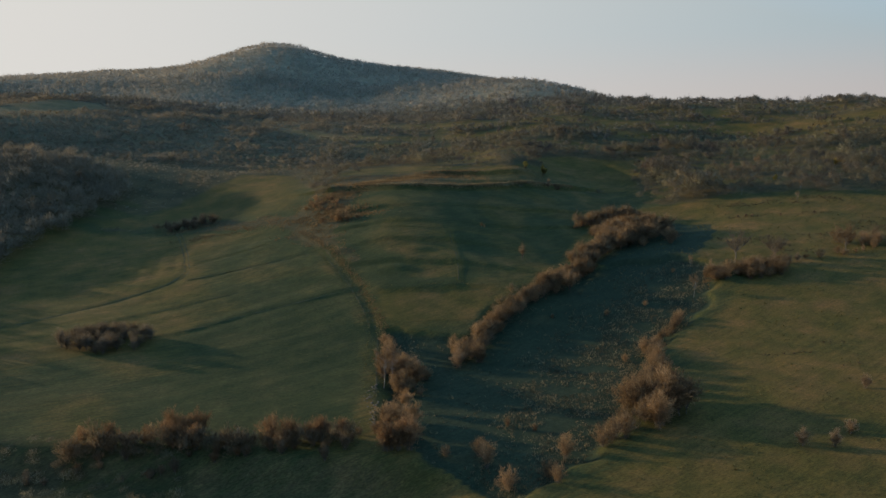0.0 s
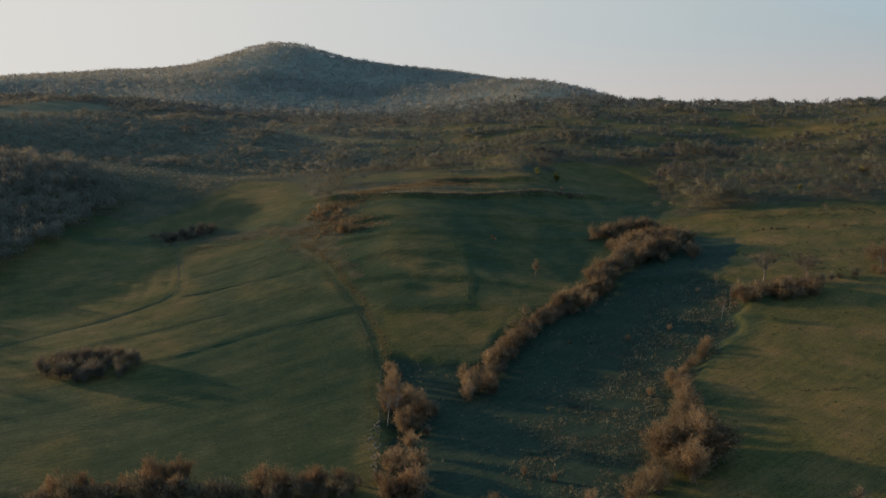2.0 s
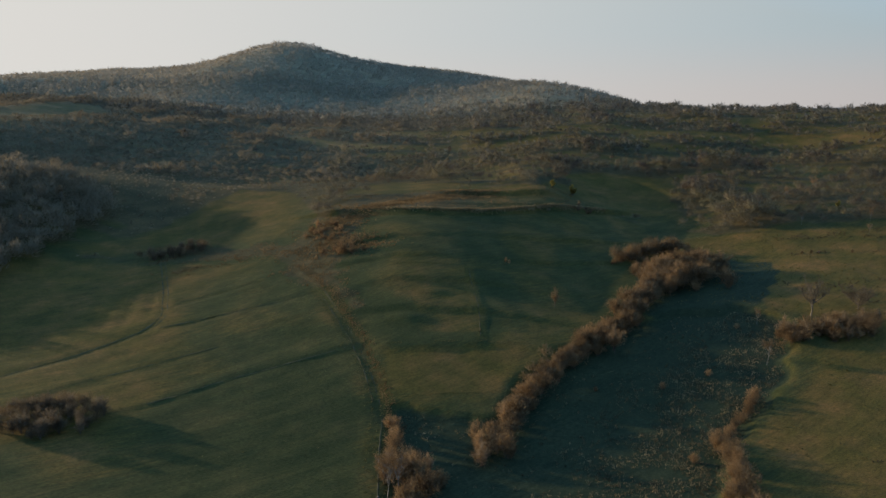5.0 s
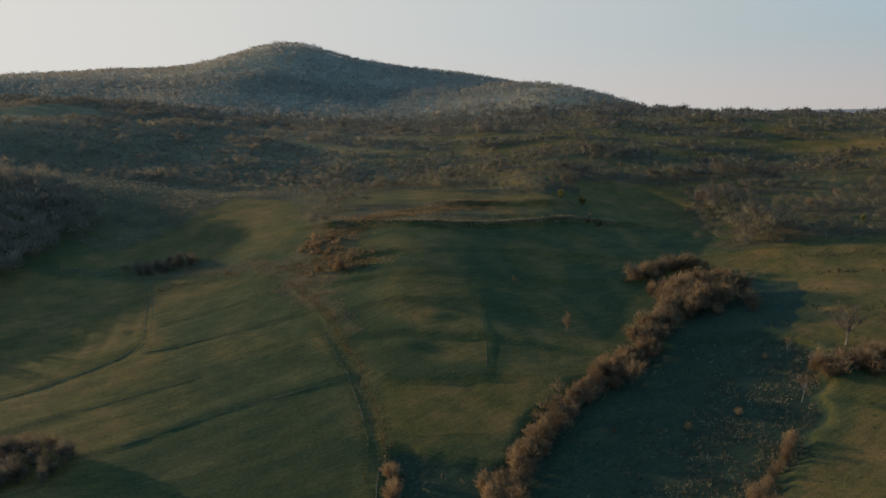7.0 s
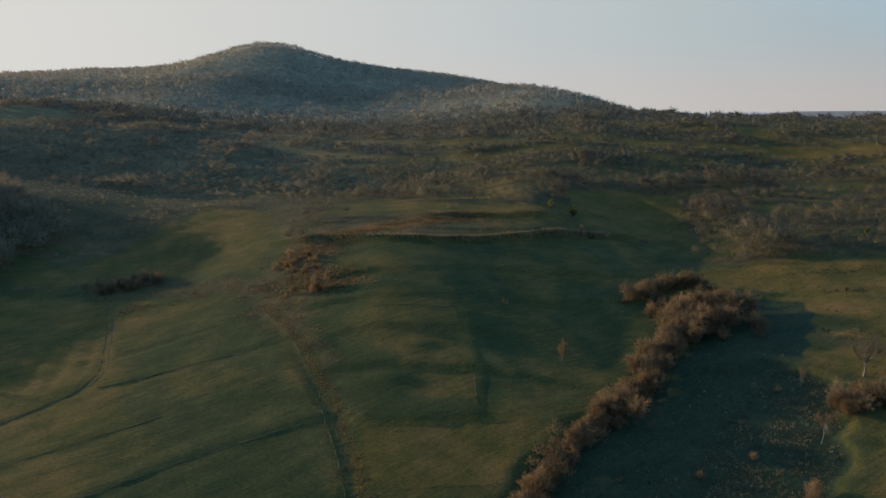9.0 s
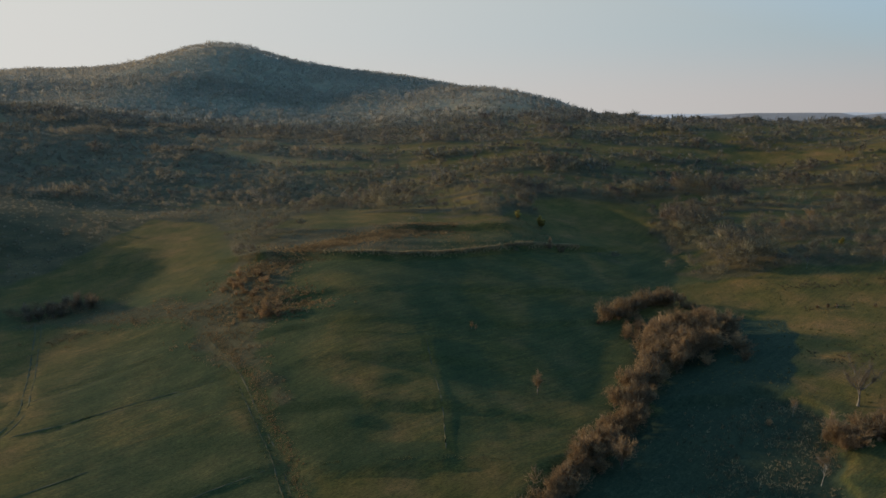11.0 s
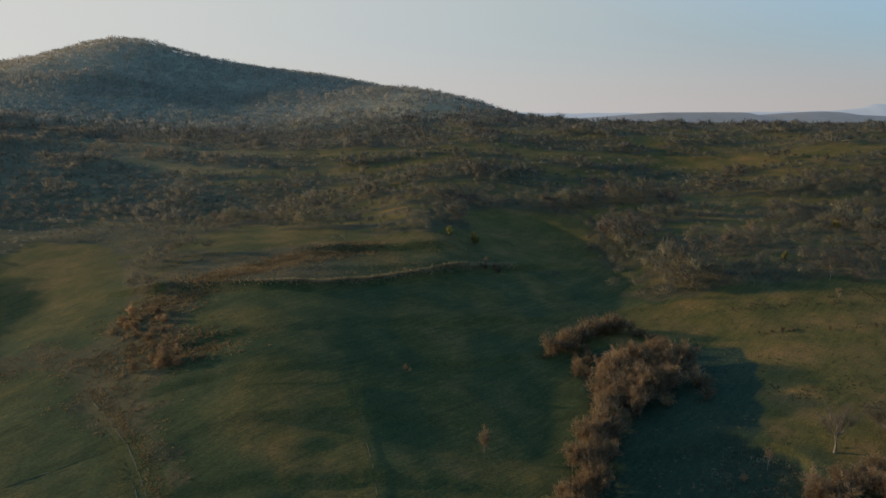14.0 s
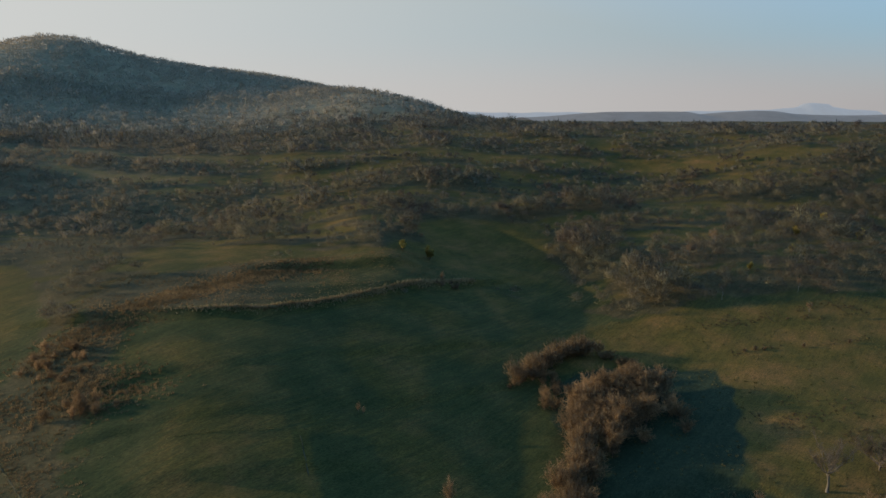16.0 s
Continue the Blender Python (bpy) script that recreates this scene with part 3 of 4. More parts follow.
def bare_plant(seed, high, wide, stems, trunk=0.0, limbs=7, twigs=9, sprigs=7, sprig_len=0.6, sprig_w=0.05, thick=0.09, up=0.6):
    """Limbs and twigs of a leafless bush or tree: stems that fork from the ground, or from a trunk of that share of the height."""
    rng = np.random.RandomState(seed)
    segs, ta, tb = [], [], []
    heads = []
    if trunk > 0:
        q, lean = np.array([0, 0, -0.3]), rng.randn(2) * 0.06
        n = 5
        for k in range(n):
            s = np.array([lean[0] * high * trunk / n + 0.04 * rng.randn(), lean[1] * high * trunk / n + 0.04 * rng.randn(), (high * trunk + 0.3) / n])
            r0, r1 = thick * (1.25 - 0.6 * k / n), thick * (1.25 - 0.6 * (k + 1) / n)
            segs.append((q, q + s, r0 * (1.5 if k == 0 else 1), r1))
            q = q + s
            if k >= 2:
                heads.append((q, thick * 0.6))
        heads.append((q, thick * 0.7))
    for k in range(stems):
        if heads:
            q, r = heads[rng.randint(len(heads))] if k >= len(heads) else heads[k]
            q = q.copy()
        else:
            q, r = np.array([rng.randn() * wide * 0.10, rng.randn() * wide * 0.10, -0.2]), thick
        az = k * 2.4 + rng.rand()
        out = (0.35 + 0.65 * rng.rand()) * wide * 0.5
        tip = np.array([math.cos(az) * out, math.sin(az) * out, high * (0.62 + 0.38 * rng.rand()) * (1.05 - 0.35 * (2 * out / wide) ** 2)])
        rest = tip - q
        n = 5
        for s in range(n):
            bend = np.array([0, 0, (1 if s < 2 else 0.6) * up * 0.06 * high * (1 - s / n)])
            nxt = q + rest / n + rng.randn(3) * 0.035 * high * 0.6 + bend * 0.3
            segs.append((q, nxt, r * (1 - 0.17 * s), r * (1 - 0.17 * (s + 1))))
            q = nxt
            if s >= 1:
                for _ in range(max(1, limbs // 3)):
                    g = rng.randn(3) * (0.6, 0.6, 0.35) + (0, 0, up) + 0.5 * rest / np.linalg.norm(rest)
                    g *= (0.13 + 0.16 * rng.rand()) * (high + wide) * 0.5 / np.linalg.norm(g)
                    e = q + g
                    segs.append((q, e, r * 0.38, r * 0.12))
                    for _ in range(twigs):
                        c = q + g * (0.2 + 0.8 * rng.rand())
                        h = rng.randn(3) * (0.7, 0.7, 0.45) + (0, 0, up * 0.8) + 0.6 * g / np.linalg.norm(g)
                        h *= (0.05 + 0.10 * rng.rand()) * (high + wide) * 0.5 / np.linalg.norm(h)
                        ta.append(c), tb.append(c + h)
    ta, tb = np.array(ta), np.array(tb)
    a = np.repeat(ta, sprigs, 0)
    g = np.repeat(tb - ta, sprigs, 0)
    a2 = a + g * rng.rand(len(a), 1)
    h = rng.randn(len(a), 3) * (0.8, 0.8, 0.6) + (0, 0, up * 0.7) + 0.7 * g / (np.linalg.norm(g, axis=1, keepdims=True) + 1e-9)
    h *= (sprig_len * (0.5 + rng.rand(len(a))) / np.linalg.norm(h, axis=1))[:, None]
    v1, f1 = blades(ta, tb, 0.06, rng)
    v2, f2 = blades(a2, a2 + h, sprig_w, rng)
    return segs, np.r_[v1, v2], np.r_[f1, f2 + len(v1)]


def dense_plant(seed, high, wide, stems, trunk=0.0, count=2000, sprig_w=0.06, thick=0.05, up=0.5):
    """Slender stems that arch out of one foot and fork into long twigs and a haze of fine sprigs, with an uneven, open top."""
    rng = np.random.RandomState(seed)
    foot = high * trunk * 0.7
    stems = max(stems, 12)
    k = np.arange(stems)
    az, rad = k * 2.4 + rng.uniform(0, 1.2, stems), np.sqrt((k + 0.5) / stems)
    out = 0.5 * wide * rad * rng.uniform(0.6, 1.1, stems)
    tip = np.stack([np.cos(az) * out, np.sin(az) * out, high * (1 - 0.42 * rad**2) * rng.uniform(0.7, 1.05, stems)], -1)
    base = np.stack([*(0.06 * wide * rng.randn(2, stems)), np.full(stems, -0.3)], -1)
    segs = []
    if trunk:
        e = np.array([*(0.05 * high * rng.randn(2)), foot])
        segs.append((np.array([0.0, 0.0, -0.3]), e, thick * 1.6, thick))
        base = e + 0.1 * base
    bend = base + (tip - base) * (0.22, 0.22, 0.60)

    def on(j, s):
        s = np.asarray(s)[..., None]
        return base[j] * (1 - s) ** 2 + 2 * s * (1 - s) * bend[j] + s * s * tip[j]

    for j in range(stems):
        q = on(np.full(4, j), np.array([0, 0.35, 0.7, 1.0])) + rng.randn(4, 3) * 0.012 * high
        for a, (p0, p1) in enumerate(zip(q, q[1:])):
            segs.append((p0, p1, thick * (0.8 - 0.22 * a), thick * (0.58 - 0.22 * a)))
    n = count // 4
    j, s = rng.randint(stems, size=n), 0.22 + 0.78 * rng.rand(n) ** 0.8
    a = on(j, s)
    way = on(j, np.minimum(s + 0.1, 1.1)) - on(j, s)
    way = 0.8 * way / np.linalg.norm(way, axis=1, keepdims=True) + 0.75 * rng.randn(n, 3) + (0, 0, 0.3 * up)
    way *= (high * (0.10 + 0.17 * rng.rand(n)) * (1.25 - 0.55 * s) / np.linalg.norm(way, axis=1))[:, None]
    v1, f1 = blades(a, a + way, 0.04, rng)
    m = count - n
    i = rng.randint(n, size=m)
    c = a[i] + way[i] * rng.uniform(0.1, 1.0, (m, 1))
    h = way[i] / np.linalg.norm(way[i], axis=1, keepdims=True) + 0.6 * rng.randn(m, 3) + (0, 0, 0.25 * up)
    h *= (high * (0.05 + 0.10 * rng.rand(m)) / np.linalg.norm(h, axis=1))[:, None]
    v2, f2 = blades(c, c + h, sprig_w, rng)
    return segs, np.r_[v1, v2], np.r_[f1, f2 + len(v1)]


def plant(name, mat, bark, label, category, group="", dense=False, **shape):
    """The pattern of one bush or tree: a base with its limbs and its crown of twigs."""
    segs, v, f = dense_plant(**shape) if dense else bare_plant(**shape)
    base = tagged(new(name), label, category, group)
    part("trunk" if shape.get("trunk") else "stem", mesh_of(name + "_wood", *tubes(segs, 3), bark), base)
    part("crown", mesh_of(name + "_crown", v, f, mat), base)
    return base


SOWN = np.random.RandomState(11)


def sow(pattern, spots, size=(0.85, 1.2), sink=0.05):
    """Copies of patterns at spots (x, y) or (x, y, size); the first spot of each pattern takes the pattern itself."""
    for s in spots:
        k = s[2] if len(s) > 2 else SOWN.uniform(*size)
        p = pattern[SOWN.randint(len(pattern))]
        z = SOWN.uniform(0.9, 1.12)
        m = pose(s[0], s[1], at_ground(s[0], s[1]) - sink, 0, 0, SOWN.uniform(0, 360)) @ Matrix.Diagonal((k, k, k * z, 1))
        if "used" not in p:
            p["used"] = 1
            p.matrix_basis = m
        else:
            copy_thing(p, m @ Matrix.Diagonal((1 / p.scale[0], 1 / p.scale[1], 1 / p.scale[2], 1)))


def along(line, step, spread, seed, size=(0.85, 1.2)):
    rng = np.random.RandomState(seed)
    q = smooth_line(line, step)
    return [(x + rng.randn() * spread, y + rng.randn() * spread, rng.uniform(*size)) for x, y in q]


def patch(cx, cy, rx, ry, count, seed, size=(0.85, 1.2)):
    rng = np.random.RandomState(seed)
    out = []
    for _ in range(count):
        a, r = rng.uniform(0, 6.283), math.sqrt(rng.rand())
        out.append((cx + rx * r * math.cos(a), cy + ry * r * math.sin(a), rng.uniform(*size)))
    return out


def bushes(name, mat, bark, label, group, sizes, seed, fine=True, thicker=1.0, **shape):
    n = dict(count=2600, sprig_w=0.062) if fine else dict(count=2000, sprig_w=0.085)
    n["count"] = int(n["count"] * thicker)
    return [plant(name, mat, bark, label, name, group, True, seed=seed + k, high=h, wide=w, **n, **shape) for k, (h, w) in enumerate(sizes)]


rust = bushes("bush", TWIG_RUST, BARK_PALE, "leafless rust-brown bush with dense upright twigs beside the marsh", "bushes round the marsh", ((5.2, 5.6), (6.2, 5.4), (4.2, 6.0)), 20, stems=30, thick=0.03, up=1.0)
rust_far = bushes("bush", TWIG_RUST, BARK, "leafless russet bush in the field hedge", "hedge bushes", ((4.8, 7.0), (5.6, 6.6), (4.0, 7.4)), 24, False, 1.2, stems=26, thick=0.03, up=1.0)
brown = bushes("bush", TWIG_BROWN, BARK, "leafless dark brown bush in rough grass", "brown bushes", ((3.8, 4.4), (5.2, 4.6)), 30, False, stems=20, thick=0.03, up=0.9)
small_trees = bushes("tree", TWIG_RUST, BARK, "small leafless tree with russet twigs in the hedge", "hedge trees", ((7.2, 7.4), (6.4, 7.8), (6.8, 6.6)), 40, False, stems=18, trunk=0.2, thick=0.06, up=1.0, thicker=1.3)
grey_trees = bushes("tree", TWIG_GREY, BARK, "small leafless grey-brown tree standing in a grove", "pasture grove", ((7.2, 6.4), (6.2, 6.8)), 44, False, stems=20, trunk=0.1, thick=0.05, up=0.9)
HEDGE = [(7, 164), (11, 178), (20, 194), (31, 205), (42, 217), (52, 233), (60, 250)]
sow(rust, along(HEDGE[:4], 1.9, 1.3, 1, (0.55, 0.95)))
sow(rust_far, along(HEDGE[3:], 2.4, 1.5, 1, (0.55, 0.9)))
sow(small_trees, along(HEDGE[1:4], 4, 1.0, 2, (0.6, 0.8)) + along(HEDGE[3:], 1.9, 1.8, 32, (0.75, 1.0)))
sow(small_trees, patch(77, 260, 8, 4, 16, 3, (0.95, 1.2)) + patch(62, 247, 6, 9, 24, 33, (0.9, 1.15)) + patch(69, 254, 8, 10, 22, 36, (0.9, 1.15)))
sow(rust_far, patch(72, 252, 12, 12, 12, 4, (0.7, 1.0)) + along([(56, 273), (64, 280), (71, 285), (79, 285)], 1.2, 0.9, 35, (0.55, 1.0)) + along([(80, 283), (85, 274), (85, 265)], 1.6, 0.8, 43, (0.35, 0.65)) + along([(51, 271), (56, 272)], 1.5, 0.5, 5, (0.25, 0.4)) + along([(57, 266), (57, 258)], 2.0, 0.7, 39, (0.4, 0.7)) + along([(62, 275), (62, 264)], 1.8, 1.0, 48, (0.4, 0.7)))
sow(rust, along([(28, 115), (34, 122)], 2.6, 0.8, 6, (0.6, 0.9)) + patch(40, 128, 6, 7, 16, 7, (0.95, 1.3)) + along([(44, 136), (48, 152), (50, 166)], 2.2, 0.9, 8, (0.5, 0.85)) + along([(52, 168), (64, 183)], 2.6, 0.6, 9, (0.5, 0.8)))
sow(small_trees, patch(42, 129, 5, 6, 12, 34, (0.9, 1.2)))
sow(brown + rust_far, patch(91, 207, 13, 5, 34, 10, (0.6, 1.0)) + along([(97, 211), (108, 214), (120, 217), (132, 221), (150, 226)], 3.6, 1.2, 11, (0.3, 0.65)) + patch(139, 230, 8, 4, 9, 37, (0.7, 1.0)))
willow = bushes("bush", TWIG_ORANGE, BARK_PALE, "orange-twigged leafless willow bush along the near hollow", "willow bushes", ((6.0, 5.2), (5.0, 5.6)), 50, stems=34, thick=0.03, up=1.3)
sow(willow, along([(-32, 118), (-26, 120), (-17, 121)], 1.1, 1.4, 12, (0.4, 0.95)) + along([(-64, 117), (-58, 119), (-50, 120), (-43, 118)], 1.5, 1.6, 13, (0.3, 0.8)) + patch(-48, 120, 4, 2, 5, 47, (0.7, 1.0)) + patch(-38, 115, 7, 2, 6, 31, (0.35, 0.6)) + patch(-8, 116, 3, 2.5, 5, 14, (0.7, 1.0)))
sow(brown, along([(-72, 112), (-56, 115), (-38, 115), (-20, 118), (-12, 124)], 2.6, 1.6, 15, (0.35, 0.65)))
sow(small_trees, patch(-8, 150, 4, 7, 6, 27, (0.7, 0.95)) + patch(-10, 134, 3, 7, 5, 29, (0.5, 0.75)) + patch(-8, 122, 4, 6, 4, 28, (0.6, 0.85)))
sow(rust + brown, patch(-8, 150, 4.5, 9, 12, 17, (0.5, 0.9)) + along([(-14, 150), (-15, 176)], 3, 0.7, 18, (0.5, 0.9)) + patch(5, 165, 4, 6, 9, 19, (0.7, 1.0)))
sow(grey_trees, patch(-85, 171, 12, 8, 38, 20, (0.42, 0.66)) + patch(-108, 294, 13, 5, 24, 22, (0.4, 0.7)))
sow(rust_far, patch(-48, 288, 9, 8, 18, 21, (0.25, 0.45)))
sow(small_trees, patch(-49, 292, 6, 6, 5, 38, (0.35, 0.55)))
sow(rust, [(12, 127, 0.3), (17, 125, 0.3), (45, 188, 0.4), (30, 188, 0.3), (6, 116, 0.7), (21, 114, 0.75), (72, 216, 0.35), (57, 193, 0.45), (43, 160, 0.45), (-8, 123, 0.8), (7, 112, 0.8), (10, 105, 0.9), (17, 108, 0.8), (18, 104, 0.7), (0, 116, 0.5)])
sow(rust, patch(-39, 267, 7, 4, 10, 23, (0.4, 0.7)))
sow(brown, patch(52, 332, 6, 2, 6, 91, (0.3, 0.6)))
sow(brown, [(61, 112, 0.7), (66, 111, 0.6), (71, 115, 0.7), (84, 133, 0.6), (118, 272, 0.35), (120, 271, 0.3), (115, 272, 0.3), (130, 269, 0.3), (142, 267, 0.35)])

lone = plant("tree", TWIG_GREY, BARK_PALE, "bare spreading tree with a thick pale trunk in the meadow", "tree", seed=60, high=9.0, wide=7.0, stems=12, trunk=0.35, twigs=7, sprigs=4, thick=0.26, sprig_w=0.025)
sow([lone], [(92.5, 218.5, 1.0)])
spread = plant("tree", TWIG_GREY, BARK, "low spreading bare tree with dark tangled twigs", "tree", seed=61, high=5.5, wide=9.0, stems=14, trunk=0.2, twigs=8, sprigs=5, thick=0.2, sprig_w=0.03)
sow([spread], [(106, 221, 1.0)])
leaning = plant("tree", TWIG_RUST, BARK_PALE, "leaning pale-trunked tree with rusty twigs", "tree", seed=62, high=8.0, wide=6.0, stems=9, trunk=0.4, twigs=8, sprigs=6, thick=0.2)
sow([leaning], [(129, 222, 1.0)])
birch = plant("birch_tree", TWIG_RUST, BARK_BIRCH, "slender white-trunked birch tree at the marsh edge", "tree", "birch trees", seed=63, high=10.0, wide=3.4, stems=10, trunk=0.65, twigs=6, sprigs=4, thick=0.085, sprig_w=0.025)
sow([birch], [(-13.4, 146.5, 0.9), (-11.7, 147.5, 1.0), (72, 197, 0.7), (78, 218, 0.5), (151, 340, 0.8), (-158, 353, 0.8), (-173, 338, 0.9), (-176, 342, 0.7), (128, 301, 0.5), (151, 297, 0.45), (143, 283, 0.4), (135, 330, 0.7)])
sapling = plant("tree", TWIG_RUST, BARK_PALE, "small pale leafless tree standing alone in the field", "tree", dense=True, seed=64, high=5.0, wide=2.8, stems=14, trunk=0.2, count=1000, sprig_w=0.04, thick=0.045, up=1.2)
sow([sapling], [(26.5, 231.5, 1.15), (14.5, 260, 0.5), (15.5, 259.5, 0.4)])
golden = plant("bush", LEAF_YELLOW, BARK, "yellow-leaved bush glowing among bare scrub", "bush", "yellow bushes", seed=65, high=3.4, wide=3.2, stems=8, twigs=8, sprigs=8, thick=0.05, sprig_len=0.35, sprig_w=0.16)
sow([golden], [(51, 354, 1.2), (42, 356, 0.9), (196, 352, 1.0), (204, 362, 0.9), (214, 340, 1.1), (176, 330, 0.8), (226, 372, 1.1), (150, 318, 0.7)])


# ---- scrub, woods, sedge and rough grass: uncountable ----
def clump(seed, count, high, wide, leaf, upright=0.0, broad=0.2):
    """A ragged crown of small twig facets on three or four lobes, with close twigs inside. Gives the facets, and the way out of the crown at each corner."""
    rng = np.random.RandomState(seed)
    lobes = 3 + seed % 2
    spin = rng.uniform(0, 6.283) + np.arange(lobes) * 6.283 / lobes
    mid = np.stack([np.cos(spin) * wide * 0.17, np.sin(spin) * wide * 0.17, high * rng.uniform(0.40, 0.58, lobes)], -1)
    reach = np.stack([wide * rng.uniform(0.28, 0.36, lobes)] * 2 + [high * rng.uniform(0.36, 0.44, lobes)], -1)
    pick = rng.randint(lobes, size=count)
    n = rng.randn(count, 3)
    n[:, 2] = np.where(rng.rand(count) < 0.75, np.abs(n[:, 2]), n[:, 2])
    n /= np.linalg.norm(n, axis=1, keepdims=True)
    c = mid[pick] + n * reach[pick] * (1.05 - 0.85 * rng.rand(count, 1) ** 1.6)
    out = n + 0.25 * rng.randn(count, 3) + (0, 0, 0.2)
    e2 = np.cross(out, rng.randn(count, 3))
    e2 /= np.linalg.norm(e2, axis=1, keepdims=True)
    e1 = np.cross(out, e2)
    e1 = e1 / np.linalg.norm(e1, axis=1, keepdims=True) * 0.5 + 0.7 * n + 0.3 * rng.randn(count, 3) + (0, 0, 0.5)
    e1 *= leaf * (0.7 + 0.7 * rng.rand(count, 1)) / np.linalg.norm(e1, axis=1, keepdims=True)
    e1 = np.where(e1[:, 2:] < 0, -e1, e1)
    e2 *= leaf * broad
    v = np.stack([c - e2, c + e2, c + e1], 1)
    turned = (np.cross(v[:, 1] - v[:, 0], v[:, 2] - v[:, 0]) * n).sum(1) < 0
    v[turned] = v[turned][:, ::-1]
    n = n * (1 - upright) + (0, 0, 1.3 * upright)
    n /= np.linalg.norm(n, axis=1, keepdims=True)
    return v.reshape(-1, 3), np.repeat(n, 3, 0)


def tuft(seed, count, high, wide, blade):
    rng = np.random.RandomState(seed)
    a = rng.randn(count, 3) * (wide * 0.18, wide * 0.18, 0)
    az, lean = rng.uniform(0, 6.283, count), rng.uniform(0.1, 0.9, count)
    b = a + np.stack([np.cos(az) * lean * wide * 0.6, np.sin(az) * lean * wide * 0.6, high * (1 - 0.4 * lean) * rng.uniform(0.6, 1.1, count)], -1)
    v, _ = blades(a, b, blade, rng)
    return v, None


def strew(name, x, y, size, patterns, mat, label, category, seed, sink=0.1):
    """ONE object of many plants that nobody could count."""
    rng = np.random.RandomState(seed)
    z = height(x, y) - sink
    kind = rng.randint(len(patterns), size=len(x))
    out, ways = [], []
    for k, (p, way) in enumerate(patterns):
        m = kind == k
        a, s = rng.uniform(0, 6.283, m.sum()), size[m]
        tall = s * rng.uniform(0.8, 1.25, m.sum())
        c, n = np.cos(a)[:, None], np.sin(a)[:, None]
        vx = (p[:, 0] * c - p[:, 1] * n) * s[:, None] + x[m][:, None]
        vy = (p[:, 0] * n + p[:, 1] * c) * s[:, None] + y[m][:, None]
        vz = p[:, 2] * tall[:, None] + z[m][:, None]
        out.append(np.stack([vx, vy, vz], -1).reshape(-1, 3))
        if way is not None:
            ways.append(np.stack([way[:, 0] * c - way[:, 1] * n, way[:, 0] * n + way[:, 1] * c, way[:, 2] + 0 * c], -1).reshape(-1, 3))
    v = np.concatenate(out)
    me = mesh_of(name, v, np.arange(len(v)).reshape(-1, 3), mat)
    if ways:
        me.polygons.foreach_set("use_smooth", np.ones(len(me.polygons), bool))
        me.normals_split_custom_set_from_vertices(np.concatenate(ways))
    tagged(new(name, me), label, category, kind="stuff")


def lattice(x0, x1, y0, y1, step, seed):
    rng = np.random.RandomState(seed)
    x, y = np.meshgrid(np.arange(x0, x1, step), np.arange(y0, y1, step))
    x, y = (q.ravel() + rng.uniform(-0.5, 0.5, q.size) * step for q in (x, y))
    seen = (x > -0.80 * (y + 10) - 50) & (x < 1.10 * (y - 60) + 80)
    return x[seen], y[seen], rng


x, y, rng = lattice(-300, 420, 270, 430, 3.6, 50)
keep = rng.rand(len(x)) < np.clip(1.0 * scrub_density(x, y) ** 1.2, 0, 1)
x, y = x[keep], y[keep]
size = (0.4 + 0.95 * rng.rand(len(x)) ** 1.4) * (0.42 + 0.58 * smooth(-75, -45, x) + 0.2 * smooth(80, 120, x)) * (0.75 + 0.6 * smooth(0.2, 1.2, rough(x, y, 30, 80)))
# towards the west more scrub takes the haze-paled colour
pale = rng.rand(len(x)) < 0.9 * smooth(-70, -150, x)
strew("scrub", x[~pale], y[~pale], size[~pale], [clump(70 + k, 290, 5.0, 4.8, 0.72, 0.2, 0.085) for k in range(6)], SCRUB, "dense leafless brown thorn scrub on the slope", "scrub", 51)
strew("scrub", x[pale], y[pale], size[pale], [clump(76 + k, 75, 3.8, 4.6, 1.3, 0.4, 0.08) for k in range(6)], HAZED_WOOD, "brown leafless scrub in the hollow, paled to imitate haze", "scrub", 49)
x, y, rng = lattice(-480, 560, 430, 720, 3.9, 150)
keep = rng.rand(len(x)) < np.clip(1.2 * scrub_density(x, y), 0, 1)
x, y = x[keep], y[keep]
size = rng.uniform(0.4, 1.0, len(x)) * (0.8 + 0.5 * smooth(0.2, 1.2, rough(x, y, 30, 80)))
hazed = rng.rand(len(x)) < 0.95 * smooth(60, -120, x)
strew("scrub", x[hazed], y[hazed], size[hazed], [clump(79 + k, 44, 3.6, 5.2, 1.5, 0.5, 0.13) for k in range(6)], HAZED_WOOD, "brown leafless scrub on the western slope, paled to imitate haze", "scrub", 152)
x, y, size = x[~hazed], y[~hazed], size[~hazed]
# share of hazed scrub grows with distance
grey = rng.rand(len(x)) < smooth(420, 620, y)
strew("scrub", x[~grey], y[~grey], size[~grey], [clump(70 + k, 70, 4.4, 4.8, 1.3, 0.3, 0.14) for k in range(6)], SCRUB, "leafless brown thorn scrub on the middle slope", "scrub", 151)
strew("scrub", x[grey], y[grey], size[grey], [clump(76 + k, 48, 3.8, 5.0, 1.5, 0.4, 0.15) for k in range(6)], SCRUB_HAZED, "brown thorn scrub on the upper slope, greyed to imitate haze", "scrub", 52)
x, y, rng = lattice(-250, -100, 60, 400, 3.4, 52)
keep = inside(WOOD, x, y) + 1.5 * rough(x, y, 10, 30) > 0
